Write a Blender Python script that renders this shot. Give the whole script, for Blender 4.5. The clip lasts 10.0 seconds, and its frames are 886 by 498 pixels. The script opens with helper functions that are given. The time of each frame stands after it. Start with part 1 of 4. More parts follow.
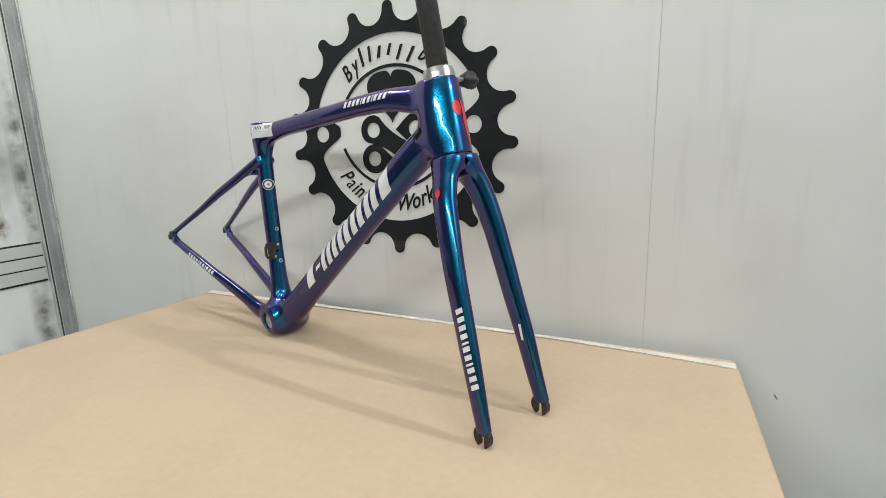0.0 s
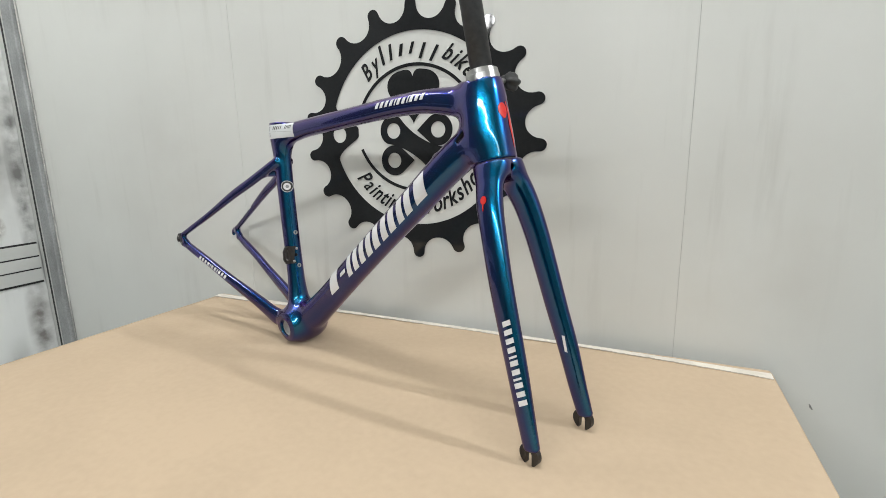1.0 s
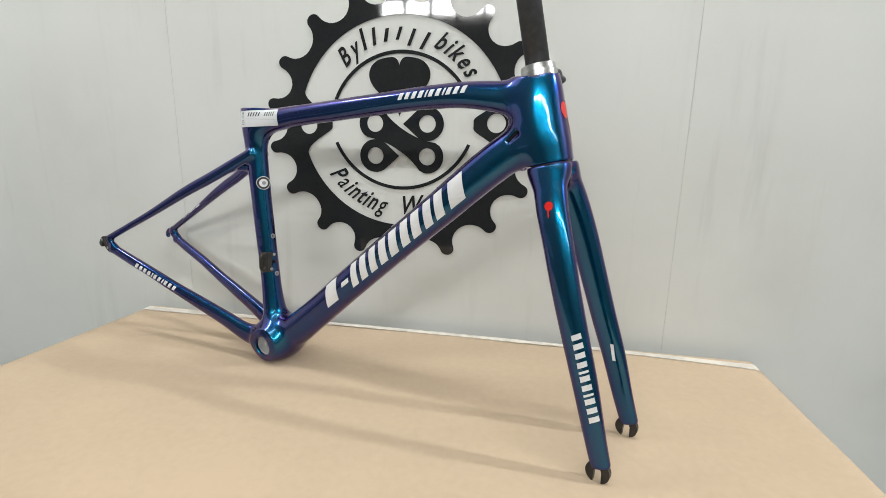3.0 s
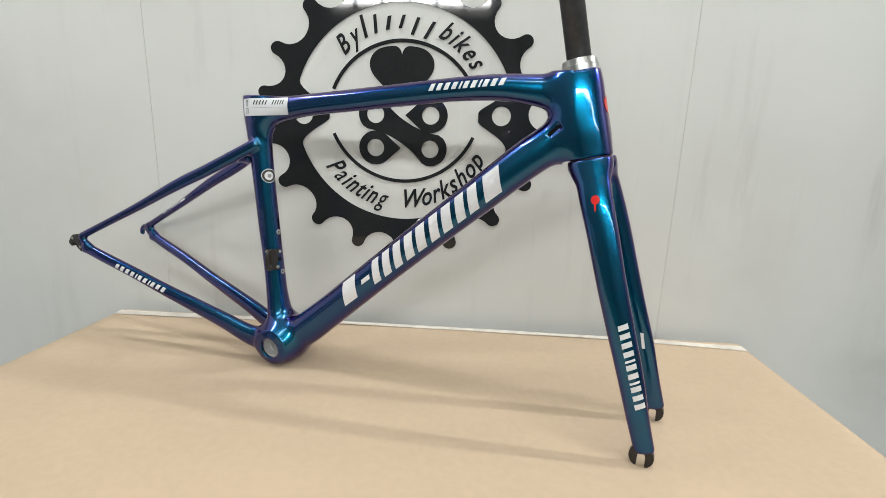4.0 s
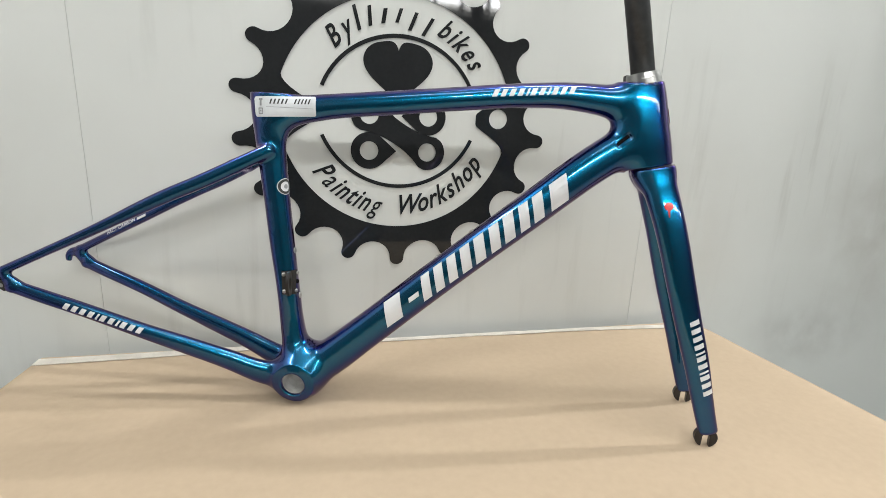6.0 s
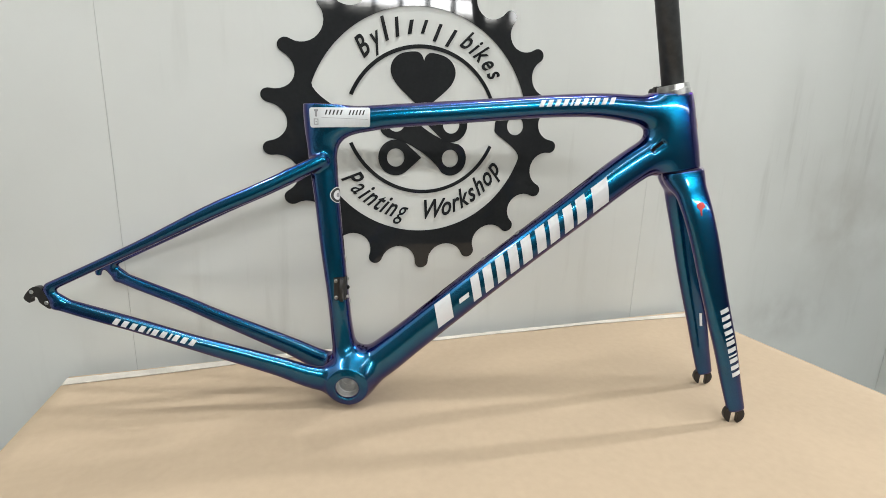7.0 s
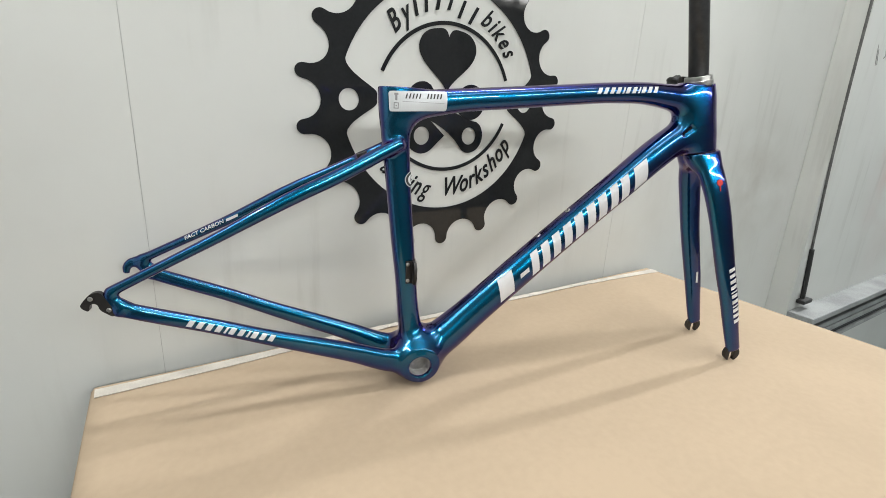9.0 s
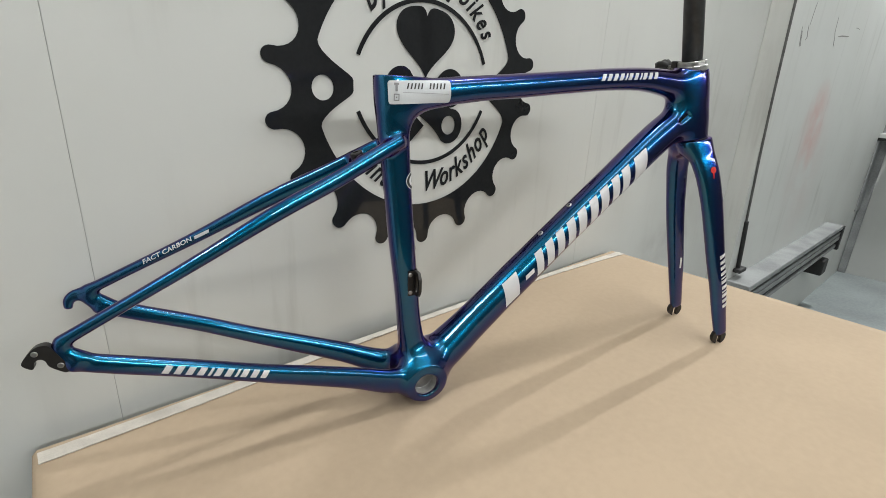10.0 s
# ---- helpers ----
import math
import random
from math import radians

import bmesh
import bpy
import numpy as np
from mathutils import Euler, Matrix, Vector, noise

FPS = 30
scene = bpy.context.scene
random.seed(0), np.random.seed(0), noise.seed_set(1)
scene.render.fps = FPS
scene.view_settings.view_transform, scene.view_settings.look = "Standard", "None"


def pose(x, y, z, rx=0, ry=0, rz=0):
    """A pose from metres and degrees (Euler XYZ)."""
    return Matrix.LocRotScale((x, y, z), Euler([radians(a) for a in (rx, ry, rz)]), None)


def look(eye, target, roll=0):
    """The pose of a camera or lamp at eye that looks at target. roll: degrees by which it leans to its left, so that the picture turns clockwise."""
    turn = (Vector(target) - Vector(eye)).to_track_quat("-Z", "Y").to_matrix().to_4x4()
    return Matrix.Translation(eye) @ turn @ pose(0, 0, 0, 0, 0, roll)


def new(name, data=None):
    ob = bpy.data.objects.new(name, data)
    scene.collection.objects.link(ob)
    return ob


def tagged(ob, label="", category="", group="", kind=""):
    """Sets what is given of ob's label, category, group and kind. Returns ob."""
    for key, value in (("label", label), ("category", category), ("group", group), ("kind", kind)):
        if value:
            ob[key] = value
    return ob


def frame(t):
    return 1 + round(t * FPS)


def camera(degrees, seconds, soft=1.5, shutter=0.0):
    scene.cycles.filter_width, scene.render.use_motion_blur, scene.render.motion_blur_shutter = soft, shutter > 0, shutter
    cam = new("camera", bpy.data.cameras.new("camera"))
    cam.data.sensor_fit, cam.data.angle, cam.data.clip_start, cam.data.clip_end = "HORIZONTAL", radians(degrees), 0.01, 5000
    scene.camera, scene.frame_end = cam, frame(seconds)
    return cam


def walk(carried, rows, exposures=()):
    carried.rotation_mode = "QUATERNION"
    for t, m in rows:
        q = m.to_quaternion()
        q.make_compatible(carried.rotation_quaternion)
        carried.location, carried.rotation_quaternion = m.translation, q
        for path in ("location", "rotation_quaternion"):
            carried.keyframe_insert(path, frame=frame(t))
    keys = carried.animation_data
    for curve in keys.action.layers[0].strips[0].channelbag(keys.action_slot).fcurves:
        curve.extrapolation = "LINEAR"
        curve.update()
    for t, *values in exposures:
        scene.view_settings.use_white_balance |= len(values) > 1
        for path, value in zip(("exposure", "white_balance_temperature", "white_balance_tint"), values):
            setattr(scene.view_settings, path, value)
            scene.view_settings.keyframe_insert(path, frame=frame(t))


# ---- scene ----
cam = camera(84.6, 10.0, soft=0.75)
PATH = [
    (0, (0.548, -0.919, 1.161), (-0.297, 0.849, 0.759), -1.6),
    (0.5, (0.522, -0.918, 1.163), (-0.322, 0.849, 0.754), -1.3),
    (1, (0.475, -0.921, 1.17), (-0.331, 0.863, 0.76), -1.1),
    (1.5, (0.43, -0.921, 1.169), (-0.303, 0.895, 0.763), -0.7),
    (2, (0.382, -0.919, 1.173), (-0.237, 0.937, 0.758), -0.1),
    (2.5, (0.33, -0.92, 1.178), (-0.162, 0.971, 0.75), 0.6),
    (4, (0.145, -0.93, 1.175), (0.018, 1.011, 0.711), 1.8),
    (4.5, (0.092, -0.931, 1.176), (0.119, 1.009, 0.691), 2.6),
    (5, (0.026, -0.898, 1.17), (0.186, 1.032, 0.67), 3.3),
    (6.5, (-0.193, -0.871, 1.189), (0.38, 0.988, 0.726), 2.0),
    (7, (-0.255, -0.866, 1.188), (0.386, 0.972, 0.728), 2.0),
    (7.5, (-0.323, -0.851, 1.195), (0.454, 0.935, 0.74), 2.5),
    (8, (-0.399, -0.838, 1.202), (0.48, 0.894, 0.724), 2.8),
    (8.5, (-0.458, -0.823, 1.206), (0.526, 0.839, 0.686), 3.1),
    (9, (-0.495, -0.774, 1.209), (0.551, 0.826, 0.62), 3.1),
    (9.5, (-0.508, -0.716, 1.212), (0.636, 0.802, 0.59), 2.2),
    (10, (-0.533, -0.655, 1.218), (0.732, 0.748, 0.564), 2.8),
]
walk(cam, [(t, look(eye, target, roll)) for t, eye, target, roll in PATH], exposures=[(0.0, -0.16), (3.0, -0.09), (8.0, -0.08), (9.0, -0.07), (10.0, -0.35)])

from mathutils.bvhtree import BVHTree

# ---- world and lamps ----
TABLE = 0.80
world = bpy.data.worlds.new("world")
world.use_nodes = True
scene.world = world
world.node_tree.nodes["Background"].inputs[0].default_value = (0.8, 0.9, 1.0, 1)
world.node_tree.nodes["Background"].inputs[1].default_value = 0.02


# ---- materials ----
def material(name, base, rough=0.5, metal=0.0, noise_scale=0.0, noise_amount=0.0, fine=0.0, bump=0.0, bump_scale=200.0, coat=0.0, spec=0.5):
    """A principled material whose colour varies at two scales and whose surface carries a fine relief."""
    m = bpy.data.materials.new(name)
    m.use_nodes = True
    nt = m.node_tree
    b = nt.nodes["Principled BSDF"]
    b.inputs["Base Color"].default_value = (*base, 1)
    b.inputs["Roughness"].default_value = rough
    b.inputs["Metallic"].default_value = metal
    b.inputs["Coat Weight"].default_value = coat
    b.inputs["Coat Roughness"].default_value = 0.03
    b.inputs["Specular IOR Level"].default_value = spec
    co = nt.nodes.new("ShaderNodeTexCoord")
    if noise_amount:
        big = nt.nodes.new("ShaderNodeTexNoise")
        big.inputs["Scale"].default_value = noise_scale
        big.inputs["Detail"].default_value = 4
        nt.links.new(co.outputs["Object"], big.inputs["Vector"])
        small = nt.nodes.new("ShaderNodeTexNoise")
        small.inputs["Scale"].default_value = noise_scale * 18
        small.inputs["Detail"].default_value = 3
        nt.links.new(co.outputs["Object"], small.inputs["Vector"])
        mix = nt.nodes.new("ShaderNodeMath")
        mix.operation = "MULTIPLY_ADD"
        nt.links.new(small.outputs["Fac"], mix.inputs[0])
        mix.inputs[1].default_value = fine
        nt.links.new(big.outputs["Fac"], mix.inputs[2])
        ramp = nt.nodes.new("ShaderNodeMapRange")
        ramp.inputs["From Min"].default_value = 0.3 + fine * 0.5
        ramp.inputs["From Max"].default_value = 0.7 + fine * 0.5
        ramp.inputs["To Min"].default_value = 1 - noise_amount
        ramp.inputs["To Max"].default_value = 1 + noise_amount * 0.5
        nt.links.new(mix.outputs[0], ramp.inputs["Value"])
        tint = nt.nodes.new("ShaderNodeVectorMath")
        tint.operation = "SCALE"
        tint.inputs[0].default_value = base
        nt.links.new(ramp.outputs[0], tint.inputs["Scale"])
        nt.links.new(tint.outputs[0], b.inputs["Base Color"])
    if bump:
        n = nt.nodes.new("ShaderNodeTexNoise")
        n.inputs["Scale"].default_value = bump_scale
        n.inputs["Detail"].default_value = 3
        nt.links.new(co.outputs["Object"], n.inputs["Vector"])
        bp = nt.nodes.new("ShaderNodeBump")
        bp.inputs["Strength"].default_value = bump
        bp.inputs["Distance"].default_value = 0.002
        nt.links.new(n.outputs["Fac"], bp.inputs["Height"])
        nt.links.new(bp.outputs[0], b.inputs["Normal"])
    return m


def wall_paint(name, base, dirt):
    """Semi-gloss panel paint with faint clouds, upright smears and scuffs."""
    m = material(name, base, rough=0.50, bump=0.06, bump_scale=60, spec=0.28)
    nt = m.node_tree
    b = nt.nodes["Principled BSDF"]
    co = nt.nodes.new("ShaderNodeTexCoord")
    mp = nt.nodes.new("ShaderNodeMapping")
    mp.inputs["Scale"].default_value = (14, 14, 1.3)
    nt.links.new(co.outputs["Object"], mp.inputs["Vector"])
    streak = nt.nodes.new("ShaderNodeTexNoise")
    streak.inputs["Scale"].default_value = 1.6
    streak.inputs["Detail"].default_value = 6
    streak.inputs["Roughness"].default_value = 0.62
    nt.links.new(mp.outputs[0], streak.inputs["Vector"])
    cloud = nt.nodes.new("ShaderNodeTexNoise")
    cloud.inputs["Scale"].default_value = 2.3
    cloud.inputs["Detail"].default_value = 5
    nt.links.new(co.outputs["Object"], cloud.inputs["Vector"])
    r1 = nt.nodes.new("ShaderNodeMapRange")
    r1.inputs["From Min"].default_value, r1.inputs["From Max"].default_value = 0.54, 0.80
    nt.links.new(streak.outputs["Fac"], r1.inputs["Value"])
    r2 = nt.nodes.new("ShaderNodeMapRange")
    r2.inputs["From Min"].default_value, r2.inputs["From Max"].default_value = 0.42, 0.68
    nt.links.new(cloud.outputs["Fac"], r2.inputs["Value"])
    mul = nt.nodes.new("ShaderNodeMath")
    mul.operation = "MULTIPLY"
    nt.links.new(r1.outputs[0], mul.inputs[0])
    nt.links.new(r2.outputs[0], mul.inputs[1])
    amt = nt.nodes.new("ShaderNodeMath")
    amt.operation = "MULTIPLY"
    amt.inputs[1].default_value = dirt
    nt.links.new(mul.outputs[0], amt.inputs[0])
    soft = nt.nodes.new("ShaderNodeMath")
    soft.operation = "MULTIPLY_ADD"
    soft.inputs[1].default_value = 0.10
    nt.links.new(r2.outputs[0], soft.inputs[0])
    nt.links.new(amt.outputs[0], soft.inputs[2])
    mix = nt.nodes.new("ShaderNodeMix")
    mix.data_type = "RGBA"
    mix.inputs["A"].default_value = (*base, 1)
    mix.inputs["B"].default_value = (base[0] * 0.45, base[1] * 0.43, base[2] * 0.40, 1)
    nt.links.new(soft.outputs[0], mix.inputs["Factor"])
    nt.links.new(mix.outputs["Result"], b.inputs["Base Color"])
    return m


def glow(name, colour, strength):
    m = bpy.data.materials.new(name)
    m.use_nodes = True
    b = m.node_tree.nodes["Principled BSDF"]
    b.inputs["Base Color"].default_value = (0.8, 0.8, 0.8, 1)
    b.inputs["Emission Color"].default_value = (*colour, 1)
    b.inputs["Emission Strength"].default_value = strength
    return m


def flip_paint(name):
    """Colour-shifting lacquer: teal metal flake under blue and violet glosses that grow at grazing angles, and a clear coat."""
    m = material(name, (0.0013, 0.136, 0.258), rough=0.26, metal=1.0, coat=1.0)
    nt = m.node_tree
    shader = nt.nodes["Principled BSDF"]
    lw = nt.nodes.new("ShaderNodeLayerWeight")
    lw.inputs["Blend"].default_value = 0.5
    for colour, start, end, most in (((0.002, 0.022, 0.172), 0.02, 0.28, 0.92), ((0.052, 0.016, 0.100), 0.25, 0.64, 0.92)):
        gloss = nt.nodes.new("ShaderNodeBsdfPrincipled")
        gloss.inputs["Base Color"].default_value = (*colour, 1)
        gloss.inputs["Metallic"].default_value = 1.0
        gloss.inputs["Roughness"].default_value = 0.23
        gloss.inputs["Coat Weight"].default_value = 1.0
        gloss.inputs["Coat Roughness"].default_value = 0.02
        gloss.inputs["Specular Tint"].default_value = (0.45, 0.20, 0.60, 1)
        ramp = nt.nodes.new("ShaderNodeMapRange")
        ramp.inputs["From Min"].default_value, ramp.inputs["From Max"].default_value = start, end
        ramp.inputs["To Min"].default_value, ramp.inputs["To Max"].default_value = 0.0, most
        nt.links.new(lw.outputs["Facing"], ramp.inputs["Value"])
        mix = nt.nodes.new("ShaderNodeMixShader")
        nt.links.new(ramp.outputs[0], mix.inputs[0])
        nt.links.new(shader.outputs[0], mix.inputs[1])
        nt.links.new(gloss.outputs[0], mix.inputs[2])
        shader = mix
    nt.links.new(shader.outputs[0], nt.nodes["Material Output"].inputs["Surface"])
    return m


MAT_WALL = wall_paint("wall_paint", (0.592, 0.60, 0.570), 0.46)
MAT_DIRTY = wall_paint("dirty_panel_paint", (0.70, 0.715, 0.70), 0.9)
MAT_DIM = material("unseen_wall_grey", (0.13, 0.135, 0.135), 0.6, noise_scale=1.5, noise_amount=0.15, fine=0.3, bump=0.05)
MAT_ROOM = material("room_paint", (0.50, 0.51, 0.49), 0.6, noise_scale=1.5, noise_amount=0.06, fine=0.2, bump=0.05)
MAT_FLOOR = material("painted_concrete", (0.27, 0.30, 0.30), 0.45, noise_scale=3, noise_amount=0.22, fine=0.5, bump=0.2, bump_scale=80)
MAT_SEAM = material("dark_sealant", (0.44, 0.44, 0.42), 0.7, noise_scale=12, noise_amount=0.4, fine=0.4)
MAT_BLACK_GUNK = material("black_rubber", (0.02, 0.02, 0.02), 0.6, noise_scale=60, noise_amount=0.3, fine=0.3)
MAT_STEEL = material("galvanised_steel", (0.36, 0.37, 0.37), 0.42, 0.9, noise_scale=14, noise_amount=0.25, fine=0.5, bump=0.08)
MAT_TRIM = material("grey_painted_trim", (0.30, 0.31, 0.31), 0.5, 0.2, noise_scale=9, noise_amount=0.3, fine=0.5, bump=0.1)
MAT_CABLE = material("dark_cable", (0.11, 0.11, 0.105), 0.6, noise_scale=40, noise_amount=0.4, fine=0.4)
MAT_PAPER = material("kraft_paper", (0.462, 0.358, 0.252), 0.78, spec=0.2, noise_scale=5, noise_amount=0.05, fine=0.6, bump=0.10, bump_scale=9)
MAT_TAPE = material("white_masking_tape", (0.60, 0.555, 0.49), 0.7, noise_scale=30, noise_amount=0.16, fine=0.5, bump=0.1, bump_scale=150)
MAT_WOOD = material("table_board", (0.42, 0.31, 0.19), 0.6, noise_scale=8, noise_amount=0.25, fine=0.5)
MAT_VINYL = material("black_vinyl", (0.018, 0.019, 0.020), 0.045, spec=0.38, noise_scale=9, noise_amount=0.2, fine=0.5, bump=0.015, bump_scale=45)
MAT_PAINT = flip_paint("colour_shift_lacquer")
MAT_DECAL = material("white_decal", (0.66, 0.66, 0.67), 0.3, coat=0.6)
MAT_RED = material("red_decal", (0.55, 0.014, 0.010), 0.35, coat=0.25, spec=0.3)
MAT_CARBON = material("raw_carbon", (0.035, 0.036, 0.037), 0.42, noise_scale=120, noise_amount=0.35, fine=0.5, spec=0.5)
MAT_ALLOY = material("brushed_alloy", (0.44, 0.435, 0.42), 0.30, 1.0, noise_scale=60, noise_amount=0.12, fine=0.5)
MAT_DULL = material("dull_alloy", (0.60, 0.60, 0.59), 0.40, 0.35, noise_scale=70, noise_amount=0.25, fine=0.5)
MAT_DARK_ALLOY = material("anodised_black_alloy", (0.035, 0.032, 0.030), 0.42, 0.5, noise_scale=80, noise_amount=0.3, fine=0.5)
MAT_LABEL = material("paper_label", (0.63, 0.65, 0.66), 0.45, noise_scale=40, noise_amount=0.05, fine=0.5)
MAT_INK = material("black_ink", (0.03, 0.03, 0.03), 0.5)
MAT_GREY_INK = material("grey_ink", (0.25, 0.25, 0.26), 0.5)
MAT_VOID = material("unlit_cavity", (0.006, 0.006, 0.007), 0.9, spec=0.1)
MAT_OVERSPRAY = wall_paint("oversprayed_wall_paint", (0.585, 0.60, 0.575), 0.5)


def stain(m, cx, cz, rx, rz, colour, strength, grain_scale, along="x"):
    """A soft oval stain on a wall that runs along x or y, about that and z, broken up by noise."""
    nt = m.node_tree
    co = nt.nodes.new("ShaderNodeTexCoord")
    mp = nt.nodes.new("ShaderNodeMapping")
    mp.inputs["Location"].default_value = (-cx / rx, 0, -cz / rz) if along == "x" else (0, -cx / rx, -cz / rz)
    mp.inputs["Scale"].default_value = (1 / rx, 1, 1 / rz) if along == "x" else (0, 1 / rx, 1 / rz)
    nt.links.new(co.outputs["Object"], mp.inputs["Vector"])
    ball = nt.nodes.new("ShaderNodeTexGradient")
    ball.gradient_type = "SPHERICAL"
    nt.links.new(mp.outputs[0], ball.inputs["Vector"])
    grain = nt.nodes.new("ShaderNodeTexNoise")
    grain.inputs["Scale"].default_value = grain_scale
    grain.inputs["Detail"].default_value = 5
    nt.links.new(co.outputs["Object"], grain.inputs["Vector"])
    rough = nt.nodes.new("ShaderNodeMapRange")
    rough.inputs["From Min"].default_value, rough.inputs["From Max"].default_value = 0.30, 0.70
    rough.inputs["To Max"].default_value = strength
    nt.links.new(grain.outputs["Fac"], rough.inputs["Value"])
    mul = nt.nodes.new("ShaderNodeMath")
    mul.operation = "MULTIPLY"
    mul.use_clamp = True
    nt.links.new(ball.outputs["Fac"], mul.inputs[0])
    nt.links.new(rough.outputs[0], mul.inputs[1])
    mix = nt.nodes.new("ShaderNodeMix")
    mix.data_type = "RGBA"
    mix.inputs["B"].default_value = (*colour, 1)
    pb = nt.nodes["Principled BSDF"]
    nt.links.new(pb.inputs["Base Color"].links[0].from_socket, mix.inputs["A"])
    nt.links.new(mul.outputs[0], mix.inputs["Factor"])
    nt.links.new(mix.outputs["Result"], pb.inputs["Base Color"])


stain(MAT_OVERSPRAY, 2.15, 1.09, 0.20, 0.22, (0.58, 0.19, 0.17), 0.75, 9)
stain(MAT_OVERSPRAY, 2.22, 0.92, 0.36, 0.40, (0.50, 0.36, 0.34), 0.45, 5)
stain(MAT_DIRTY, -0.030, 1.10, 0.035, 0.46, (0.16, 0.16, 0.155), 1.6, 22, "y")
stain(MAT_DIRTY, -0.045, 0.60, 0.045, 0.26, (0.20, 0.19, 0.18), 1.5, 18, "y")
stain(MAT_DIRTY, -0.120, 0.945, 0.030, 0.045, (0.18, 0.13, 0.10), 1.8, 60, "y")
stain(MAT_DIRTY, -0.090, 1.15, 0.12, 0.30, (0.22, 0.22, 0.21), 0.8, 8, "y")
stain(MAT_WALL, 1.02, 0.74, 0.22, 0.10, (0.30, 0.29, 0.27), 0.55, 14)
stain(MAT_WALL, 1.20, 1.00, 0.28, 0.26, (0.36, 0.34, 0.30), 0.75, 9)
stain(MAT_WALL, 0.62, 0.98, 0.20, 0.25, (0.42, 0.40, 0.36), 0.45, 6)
stain(MAT_WALL, -0.75, 1.10, 0.35, 0.30, (0.44, 0.43, 0.40), 0.40, 6)
MAT_SCUFF = material("scuff_grey", (0.20, 0.20, 0.19), 0.6, noise_scale=200, noise_amount=0.3, fine=0.4)
MAT_TUBE = glow("fluorescent_tube", (1.0, 0.98, 0.94), 14.0)


# ---- mesh helpers ----
def part(name, bm, mat, parent=None, label="", smooth=False):
    """Links a bmesh as one mesh object, under a thing or a part if a parent is given."""
    me = bpy.data.meshes.new(name)
    bmesh.ops.recalc_face_normals(bm, faces=bm.faces[:])
    bm.to_mesh(me)
    bm.free()
    if mat:
        me.materials.append(mat)
    if smooth:
        me.polygons.foreach_set("use_smooth", [True] * len(me.polygons))
    ob = new(name, me)
    if parent:
        ob.parent = parent
    if label:
        ob["label"] = label
    return ob


def empty(name, m=None, parent=None):
    ob = new(name)
    ob.empty_display_size = 0.05
    if m:
        ob.matrix_world = m
    if parent:
        ob.parent = parent
    return ob


def box(x0, x1, y0, y1, z0, z1, bevel=0.0, bm=None):
    bm2 = bmesh.new()
    bmesh.ops.create_cube(bm2, size=1, matrix=Matrix.Translation(((x0 + x1) / 2, (y0 + y1) / 2, (z0 + z1) / 2)) @ Matrix.Diagonal((x1 - x0, y1 - y0, z1 - z0, 1)))
    if bevel:
        bmesh.ops.bevel(bm2, geom=bm2.edges[:], offset=bevel, segments=2, affect="EDGES", profile=0.5)
    if bm is None:
        return bm2
    me = bpy.data.meshes.new("tmp")
    bm2.to_mesh(me)
    bm2.free()
    bm.from_mesh(me)
    bpy.data.meshes.remove(me)
    return bm


def lathe(p0, p1, profile, n=32, cap=True):
    """A turned solid about the axis p0-p1; profile rows are (share of the length, radius)."""
    p0, p1 = Vector(p0), Vector(p1)
    d = p1 - p0
    q = d.to_track_quat("Z", "Y").to_matrix()
    bm = bmesh.new()
    rings = []
    for s, r in profile:
        c = p0 + d * s
        rings.append([bm.verts.new(c + q @ Vector((r * math.cos(2 * math.pi * k / n), r * math.sin(2 * math.pi * k / n), 0))) for k in range(n)])
    for a, b in zip(rings, rings[1:]):
        for k in range(n):
            bm.faces.new((a[k], a[(k + 1) % n], b[(k + 1) % n], b[k]))
    if cap:
        bm.faces.new(rings[0][::-1])
        bm.faces.new(rings[-1])
    return bm


def slab(loops, y0, y1, place=None):
    """A flat piece of the outlines given (outer loop, then holes) in x and z, from y0 to y1."""
    cu = bpy.data.curves.new("tmp", "CURVE")
    cu.dimensions, cu.fill_mode = "2D", "BOTH"
    cu.extrude = abs(y1 - y0) / 2
    for loop in loops:
        sp = cu.splines.new("POLY")
        sp.points.add(len(loop) - 1)
        for p, (x, z) in zip(sp.points, loop):
            p.co = (x, z, 0, 1)
        sp.use_cyclic_u = True
    ob = bpy.data.objects.new("tmp", cu)
    scene.collection.objects.link(ob)
    me = bpy.data.meshes.new_from_object(ob.evaluated_get(bpy.context.evaluated_depsgraph_get()))
    bm = bmesh.new()
    bm.from_mesh(me)
    bpy.data.objects.remove(ob)
    bpy.data.curves.remove(cu)
    bpy.data.meshes.remove(me)
    bm.transform(Matrix.Translation((0, (y0 + y1) / 2, 0)) @ Matrix.Rotation(math.pi / 2, 4, "X"))
    return bm


def letters(word, size, shear=0.0, extrude=0.0, offset=0.0):
    """A word in the built-in font as a bmesh in the xy plane, centred along x."""
    cu = bpy.data.curves.new("tmp", "FONT")
    cu.body, cu.size, cu.shear, cu.extrude, cu.offset = word, size, shear, extrude, offset
    cu.align_x = "CENTER"
    cu.resolution_u = 3
    ob = bpy.data.objects.new("tmp", cu)
    scene.collection.objects.link(ob)
    me = bpy.data.meshes.new_from_object(ob.evaluated_get(bpy.context.evaluated_depsgraph_get()))
    bm = bmesh.new()
    bm.from_mesh(me)
    bpy.data.objects.remove(ob)
    bpy.data.curves.remove(cu)
    bpy.data.meshes.remove(me)
    return bm


def arc(cx, cz, r, a0, a1, n):
    return [(cx + r * math.cos(radians(a0 + (a1 - a0) * k / n)), cz + r * math.sin(radians(a0 + (a1 - a0) * k / n))) for k in range(n + 1)]


